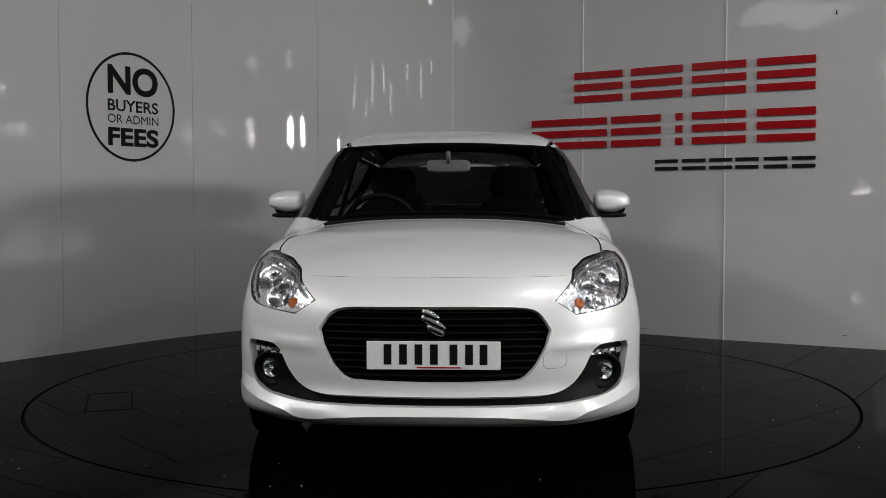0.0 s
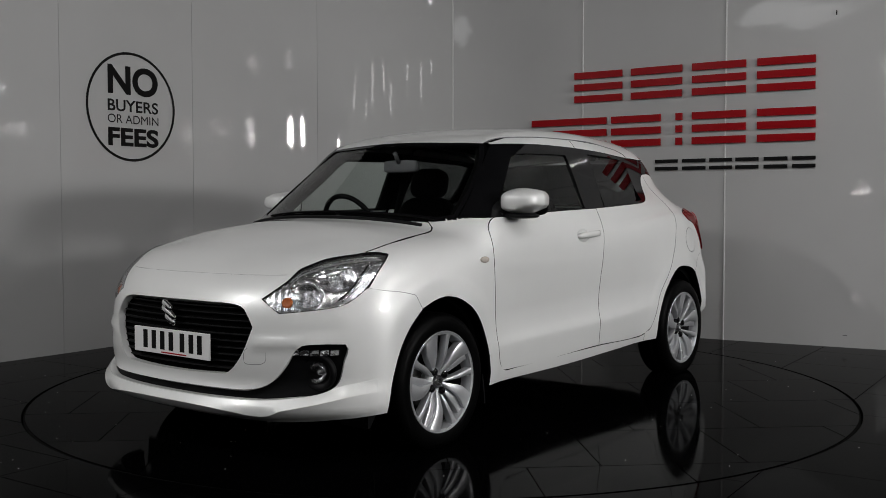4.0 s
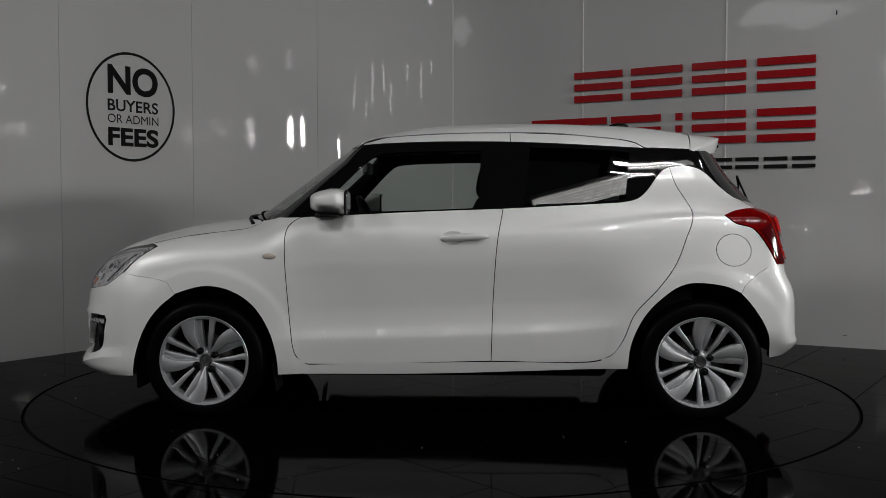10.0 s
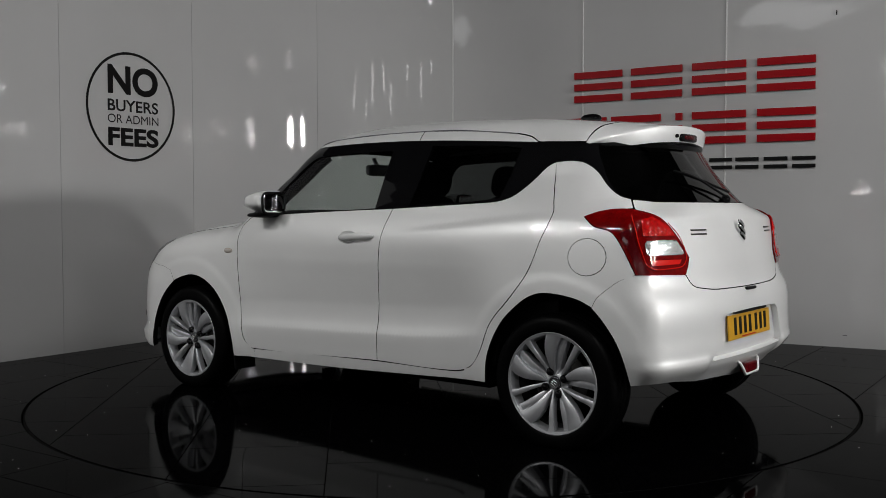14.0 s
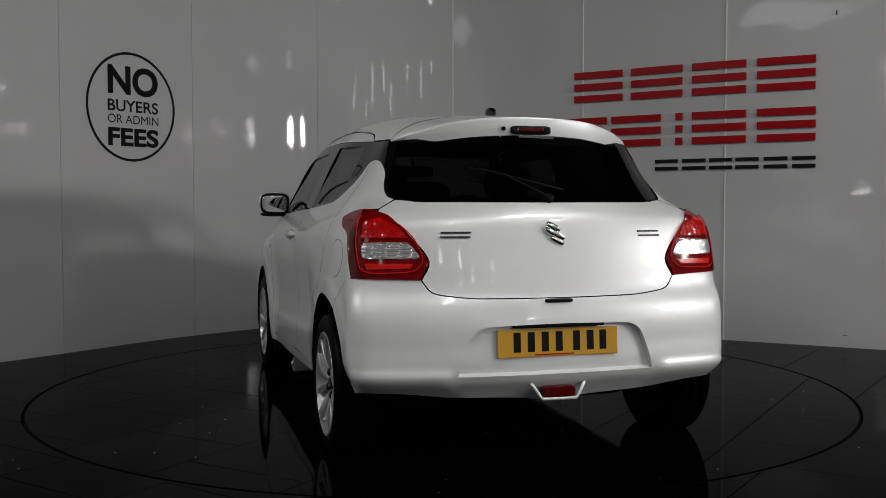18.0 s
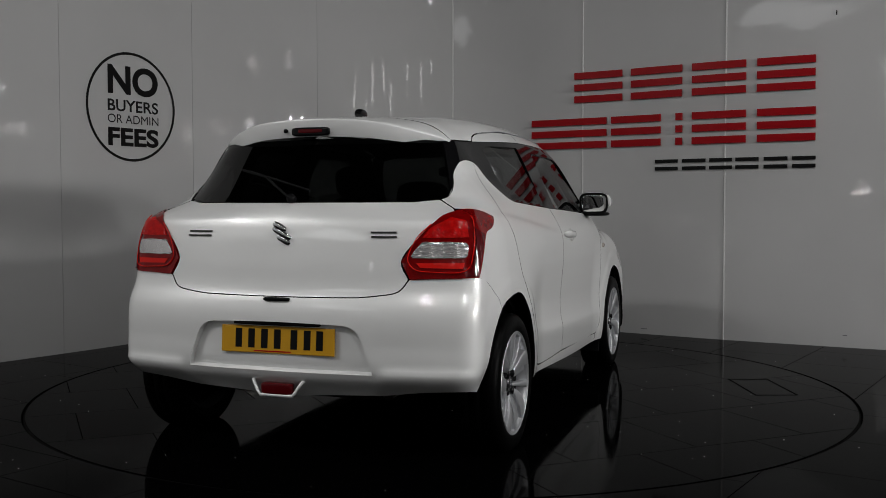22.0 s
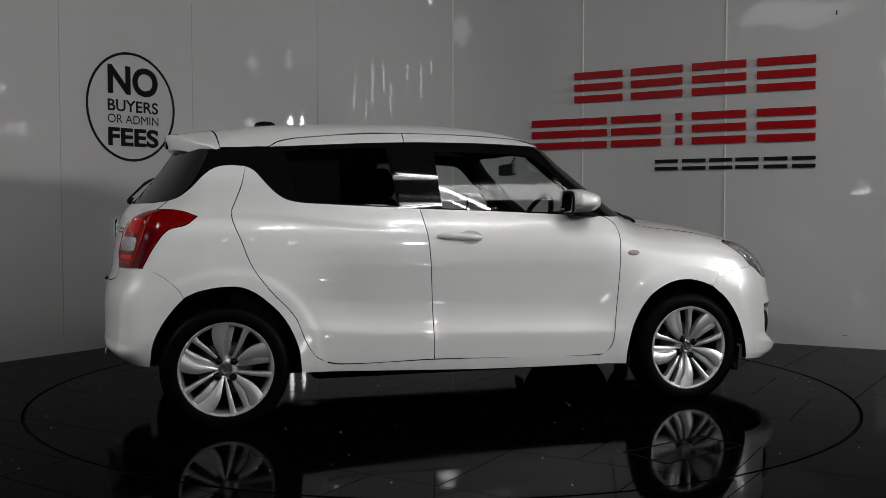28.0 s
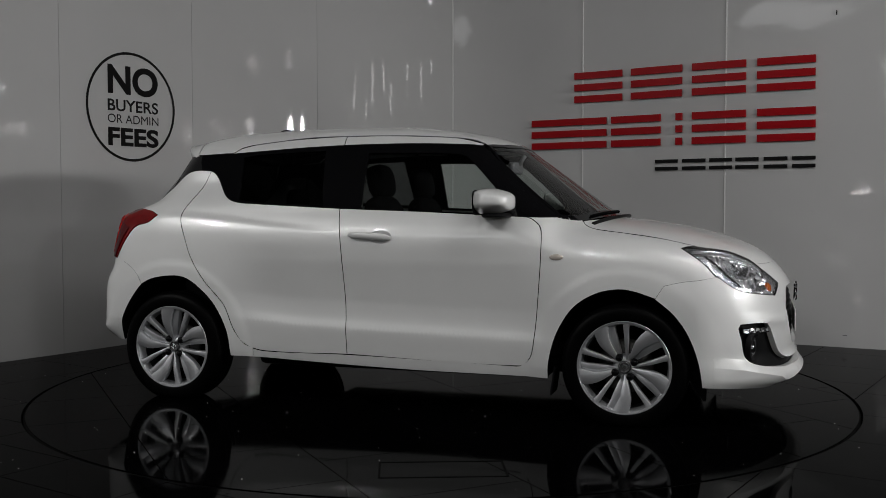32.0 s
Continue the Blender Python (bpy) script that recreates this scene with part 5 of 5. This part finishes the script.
def badge(x, y, z, size, parent, facing):
    """A plain chrome mark of three slanted bars."""
    bm = bmesh.new()
    for dz, w, dy in ((0.31, 0.80, 0.10), (0.0, 1.12, 0.0), (-0.31, 0.80, -0.10)):
        rounded_box(bm, (0, 0, 0), (0.010, size * w / 2, size * 0.155), 3.0, pose(0, -dy * size * facing, dz * size, -28 * facing, 0, 0), 16, 10)
    ob = part("badge", bm, CHROME, parent, "chrome maker's badge")
    ob.matrix_basis = pose(x, y, z)
    return ob


badge(2.018, 0.0, 0.597, 0.094, car, 1)
badge(-1.730, -0.002, 0.935, 0.088, car, -1)
for y0, w in ((0.415, 0.135), (-0.450, 0.120)):
    bm = bmesh.new()
    for i in range(8):
        for dz in (0.009, -0.009):
            s = SR - math.copysign(1, -y0) * 0
            yy = y0 + (i - 3.5) / 8 * w
            a = math.atan2(-1.2 + 1.705, abs(yy))
            sv = -1.2 - 0.6 * math.atan2(0.50, abs(yy))
            sv = sv if yy > 0 else 2 * SR - sv
            p, n = skin("wrap", np.array([sv]), np.array([0.932 + dz]), 0.002)
            box(bm, (0.006, w / 8 * 0.92, 0.007), tuple(p[0]), (0, 0, math.degrees(math.atan2(n[0][1], n[0][0]))))
    part("name_bars", bm, STEEL, tailgate, "small dark metal lettering bars", smooth=False)

# fog lamps, daytime lights
for sd in (1, -1):
    at, n = on_skin(1.784, 0.380, -0.032, sd)
    m = Matrix.Translation(at) @ Vector((0.93, 0.30 * sd, -0.05)).to_track_quat("Y", "Z").to_matrix().to_4x4()
    fog = part("fog_lamp", turned(bmesh.new(), [(0.075, -0.01), (0.074, 0.012), (0.064, 0.016), (0.052, 0.004), (0.042, -0.002), (0.036, 0.006)], 36, m), BLACK, car, "round front fog lamp in its black bezel")
    part("reflector", turned(bmesh.new(), [(0.036, 0.006), (0.028, -0.002), (0.018, -0.008), (0.011, -0.006), (0.009, 0.004), (0.0005, 0.007)], 32, m), SILVER, fog)
    part("lens", turned(bmesh.new(), [(0.045, 0.008), (0.03, 0.013), (0.0005, 0.015)], 32, m), LENS, fog, "clear fog-lamp lens").visible_shadow = False
    drl = panel("daytime_light", [(1.712, 0.450), (1.703, 0.470), (1.714, 0.482), (1.780, 0.477), (1.880, 0.466), (1.888, 0.444), (1.79, 0.447)], GLOSS_BLACK, car, side=sd, lift=-0.014, depth=0.02, cell=0.02, fine=0.012, label="slim daytime light strip")
    for k in range(5):
        s0 = 1.714 + 0.034 * k
        panel("light_cell", [(s0, 0.455), (s0, 0.474), (s0 + 0.027, 0.472), (s0 + 0.030, 0.451)], SILVER, drl, side=sd, lift=-0.009, depth=0.006, cell=0.01, gap=0.0, fine=0.01, facet=True,
              relief=lambda s, z: 0.003 * np.sin(s * 700) * np.sin(z * 600))
    # mud flaps behind the wheels' openings
    part("mud_flap", box(bmesh.new(), (0.010, 0.15, 0.14), (0.878, 0.752 * sd, 0.195), (0, 8, 0), 0.003), BLACK, car, "small black mud flap", smooth=False)
    # wedge-shaped air deflector ahead of each front wheel
    bm = bmesh.new()
    for px, py, pz in ((1.495, 0.60, 0.262), (1.600, 0.60, 0.262), (1.495, 0.765, 0.262), (1.600, 0.765, 0.262), (1.585, 0.60, 0.125), (1.597, 0.60, 0.125), (1.585, 0.755, 0.125), (1.597, 0.755, 0.125)):
        bm.verts.new((px, py * sd, pz))
    bmesh.ops.convex_hull(bm, input=bm.verts)
    part("air_deflector", bm, BLACK, car, "black rubber air deflector", smooth=False)

# round-cornered cover of the towing eye, let into the bumper
cover = np.array([(2.010 + 0.044 * math.copysign(abs(math.cos(a)) ** 0.55, math.cos(a)), 0.447 + 0.034 * math.copysign(abs(math.sin(a)) ** 0.55, math.sin(a)) - 0.1 * 0.044 * math.cos(a)) for a in np.linspace(0, 2 * math.pi, 41)[:-1]])
cp, cn = skin("wrap", np.append(cover[:, 0], cover[0, 0]), np.append(cover[:, 1], cover[0, 1]), -0.0004)
part("tow_cover_joint", tube(bmesh.new(), [tuple(q) for q in cp], 0.0012, 5), GREY_PLASTIC, nose, "fine joint of the towing-eye cover")

# tail: rear fog lamp, high brake lamp, wiper, washer nozzle, gate handle, plate lamps
p, n = skin("wrap", np.array([SR]), np.array([0.31]), 0.0)
rear_fog = part("rear_fog_lamp", rounded_box(bmesh.new(), (-1.772, 0.0, 0.302), (0.020, 0.072, 0.024), 6), RED_DARK, car, "dark red rear fog lamp")
bm = bmesh.new()
tube(bm, [(-1.756, 0.124, 0.340), (-1.774, 0.110, 0.328), (-1.785, 0.086, 0.290), (-1.785, 0.074, 0.274), (-1.785, -0.074, 0.274), (-1.785, -0.086, 0.290), (-1.774, -0.110, 0.328), (-1.756, -0.124, 0.340)], 0.007, 10)
part("fog_surround", bm, PAINT, rear_fog, "white surround")
part("diffuser", box(bmesh.new(), (0.06, 0.70, 0.05), (-1.640, 0, 0.310), (0, 0, 0), 0.02), DARK, car, "black lower valance", smooth=False)
brake = part("brake_lamp", rounded_box(bmesh.new(), (-1.462, 0.0, 1.371), (0.011, 0.092, 0.019), 5), GLOSS_BLACK, spoiler, "high-level brake lamp in a black housing")
part("red_lens", rounded_box(bmesh.new(), (-1.467, 0.0, 1.373), (0.008, 0.060, 0.0085), 6), RED_DARK, brake, "dark red lens")
part("washer_nozzle", rounded_box(bmesh.new(), (-1.462, 0.123, 1.376), (0.010, 0.009, 0.009), 2.5), BLACK, spoiler)
wiper = part("rear_wiper", tube(bmesh.new(), [(-1.668, -0.005, 1.080), (-1.650, 0.03, 1.100), (-1.580, 0.16, 1.175), (-1.545, 0.255, 1.198)], 0.006, 8), BLACK, tailgate, "black rear wiper arm")
part("wiper_blade", tube(bmesh.new(), [(-1.635, -0.08, 1.112), (-1.590, 0.10, 1.160), (-1.530, 0.30, 1.205)], 0.006, 6), BLACK, wiper)
part("wiper_hub", turned(bmesh.new(), [(0.020, -0.01), (0.020, 0.010), (0.014, 0.016), (0.0005, 0.018)], 20, Matrix.Translation((-1.652, -0.005, 1.078)) @ Vector((-1, 0, 0.5)).to_track_quat("Y", "Z").to_matrix().to_4x4()), BLACK, wiper)
part("gate_handle", rounded_box(bmesh.new(), (-1.772, 0.0, 0.668), (0.016, 0.060, 0.0075), 5), BLACK, tailgate, "black release grip under the tailgate")
part("plate_lamp", rounded_box(bmesh.new(), (-1.776, 0.0, 0.568), (0.012, 0.20, 0.008), 5), BLACK, rear_bumper, "black plate-lamp strip")
part("antenna", rounded_box(bmesh.new(), (-0.935, 0.0, 1.492), (0.060, 0.020, 0.026), 2.2), GLOSS_BLACK, car, "short black roof aerial")
bm = bmesh.new()
turned(bm, [(0.026, 0.05), (0.026, -0.05), (0.022, -0.05), (0.022, 0.05)], 20, pose(-1.55, -0.42, 0.275, 0, 0, 90))
part("exhaust_tip", bm, STEEL, car, "steel exhaust tip")

# front wipers resting on the cowl
for y0, y1, x0, x1 in ((0.10, 0.60, 1.075, 0.985), (-0.48, 0.06, 1.045, 1.060)):
    pts = []
    for u in np.linspace(0, 1, 8):
        yy = y0 + (y1 - y0) * u
        xx = 1.072 - 0.30 * yy * yy
        q, n = skin("top", np.array([xx]), np.array([yy]), 0.007)
        pts.append(tuple(q[0]))
    part("front_wiper", tube(bmesh.new(), pts, 0.005, 8), DARK, car, "black front wiper")
part("cowl_ridge", tube(bmesh.new(), [tuple(skin("top", np.array([1.135 - 0.30 * y * y]), np.array([y]), 0.004)[0][0]) for y in np.linspace(-0.58, 0.58, 25)], 0.010, 8), BLACK, car, "black cowl edge")


# ---- inside ----
def build_seat(x, y, parent_label):
    seat = new("seat")
    seat.parent = car
    seat.matrix_basis = pose(x, y, 0)
    seat["label"] = parent_label
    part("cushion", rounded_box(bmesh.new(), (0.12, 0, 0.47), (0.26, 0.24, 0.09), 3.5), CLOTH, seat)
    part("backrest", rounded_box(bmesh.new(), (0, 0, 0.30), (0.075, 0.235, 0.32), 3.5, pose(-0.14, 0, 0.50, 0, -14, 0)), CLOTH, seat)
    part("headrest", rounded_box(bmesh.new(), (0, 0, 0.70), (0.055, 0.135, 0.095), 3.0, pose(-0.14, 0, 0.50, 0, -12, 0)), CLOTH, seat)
    return seat


build_seat(0.10, 0.36, "black cloth front seat")
build_seat(0.10, -0.36, "black cloth front seat")
bench = new("rear_bench")
bench.parent = car
bench["label"] = "black cloth rear bench"
part("cushion", rounded_box(bmesh.new(), (-0.62, 0, 0.52), (0.24, 0.60, 0.09), 4), CLOTH, bench)
part("backrest", rounded_box(bmesh.new(), (0, 0, 0.26), (0.08, 0.60, 0.28), 4, pose(-0.86, 0, 0.52, 0, -20, 0)), CLOTH, bench)
for y in (-0.36, 0.36):
    part("headrest", rounded_box(bmesh.new(), (-1.045, y, 1.085), (0.045, 0.125, 0.075), 3), CLOTH, bench)
part("parcel_shelf", box(bmesh.new(), (0.42, 1.10, 0.03), (-1.26, 0, 0.99), (0, 0, 0), 0.01), BLACK, car, "black parcel shelf", smooth=False)
part("cabin_floor", box(bmesh.new(), (2.5, 1.36, 0.06), (-0.2, 0, 0.34)), DARK, car, "dark carpet", smooth=False)
dash = part("dashboard", rounded_box(bmesh.new(), (0.86, 0, 0.86), (0.20, 0.66, 0.115), 5), BLACK, car, "black plastic dashboard")
part("binnacle", rounded_box(bmesh.new(), (0.72, -0.36, 0.965), (0.10, 0.17, 0.055), 3), BLACK, dash, "hood over the dials")
bm = bmesh.new()
ring = [(0.0 + 0.185 * math.cos(a) * 0, 0.185 * math.cos(a), 0.185 * math.sin(a)) for a in np.linspace(0, 2 * math.pi, 41)]
tube(bm, ring, 0.015, 10)
wheel_ob = part("steering_wheel", bm, BLACK, car, "black steering wheel")
wheel_ob.matrix_basis = pose(0.52, -0.36, 0.935, 0, 24, 0)
part("boss", rounded_box(bmesh.new(), (0.01, 0, 0), (0.025, 0.075, 0.06), 3), BLACK, wheel_ob)
for a in (0, 180, 270):
    part("spoke", box(bmesh.new(), (0.014, 0.12, 0.03), (0.005, 0.115 * math.cos(math.radians(a)), 0.115 * math.sin(math.radians(a))), (a, 0, 0), 0.005), GREY_PLASTIC, wheel_ob, smooth=False)
for sd in (1, -1):
    line = smooth_line(PILLAR, 0.05, closed=False)
    pp, pn = skin("top", line[:, 0], line[:, 1] - 0.02, -0.05)
    part("inner_pillar", tube(bmesh.new(), [(a, b * sd, c) for a, b, c in pp], 0.038, 10), DARK, car, "dark inner windscreen pillar")
rv = part("rear_view_mirror", rounded_box(bmesh.new(), (0.500, 0.0, 1.262), (0.022, 0.118, 0.034), 5), GREY_PLASTIC, car, "grey rear-view mirror behind the windscreen")
part("mirror_stem", tube(bmesh.new(), [(0.52, 0, 1.28), (0.555, 0, 1.335)], 0.012, 8), GREY_PLASTIC, rv)
for sd in (1, -1):
    part("door_card", box(bmesh.new(), (1.9, 0.03, 0.55), (-0.25, 0.735 * sd, 0.70), (0, 0, 0), 0.01), BLACK, car, "black inner door trim", smooth=False)
    part("belt_trim", box(bmesh.new(), (0.05, 0.02, 0.46), (-0.27, 0.655 * sd, 1.15), (-17 * -sd, 0, 0), 0.005), BLACK, car, "black inner pillar trim", smooth=False)


def headliner():
    verts, faces = [], []
    xs, ys = np.linspace(-1.18, 0.50, 24), np.linspace(-0.53, 0.53, 15)
    a, b = np.meshgrid(xs, ys, indexing="ij")
    p, n = skin("top", a.ravel(), b.ravel(), -0.03)
    for i in range(len(xs) - 1):
        for j in range(len(ys) - 1):
            q = i * len(ys) + j
            faces.append((q, q + 1, q + 1 + len(ys), q + len(ys)))
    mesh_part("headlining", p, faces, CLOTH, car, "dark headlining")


headliner()


# ---- the turntable carries the car round ----
HEADING = curve([0, 1, 3, 6, 9, 13, 17, 19, 23, 28, 32], [-92.64, -101.15, -119.19, -146.44, -173.22, -208.79, -244.65, -262.64, -298.70, -343.19, -377.47])
PIVOT = (0.074, -0.055)


def motions():
    times = [0.5 * i for i in range(65)]
    for thing, off in ((car, PIVOT), (turntable, (0.0, 0.0))):
        rows = []
        for t in times:
            a = float(HEADING(np.array(t)))
            rows.append((t, pose(0, 0, 0, 0, 0, a) @ pose(-off[0], -off[1], 0)))
        walk(thing, rows)


motions()
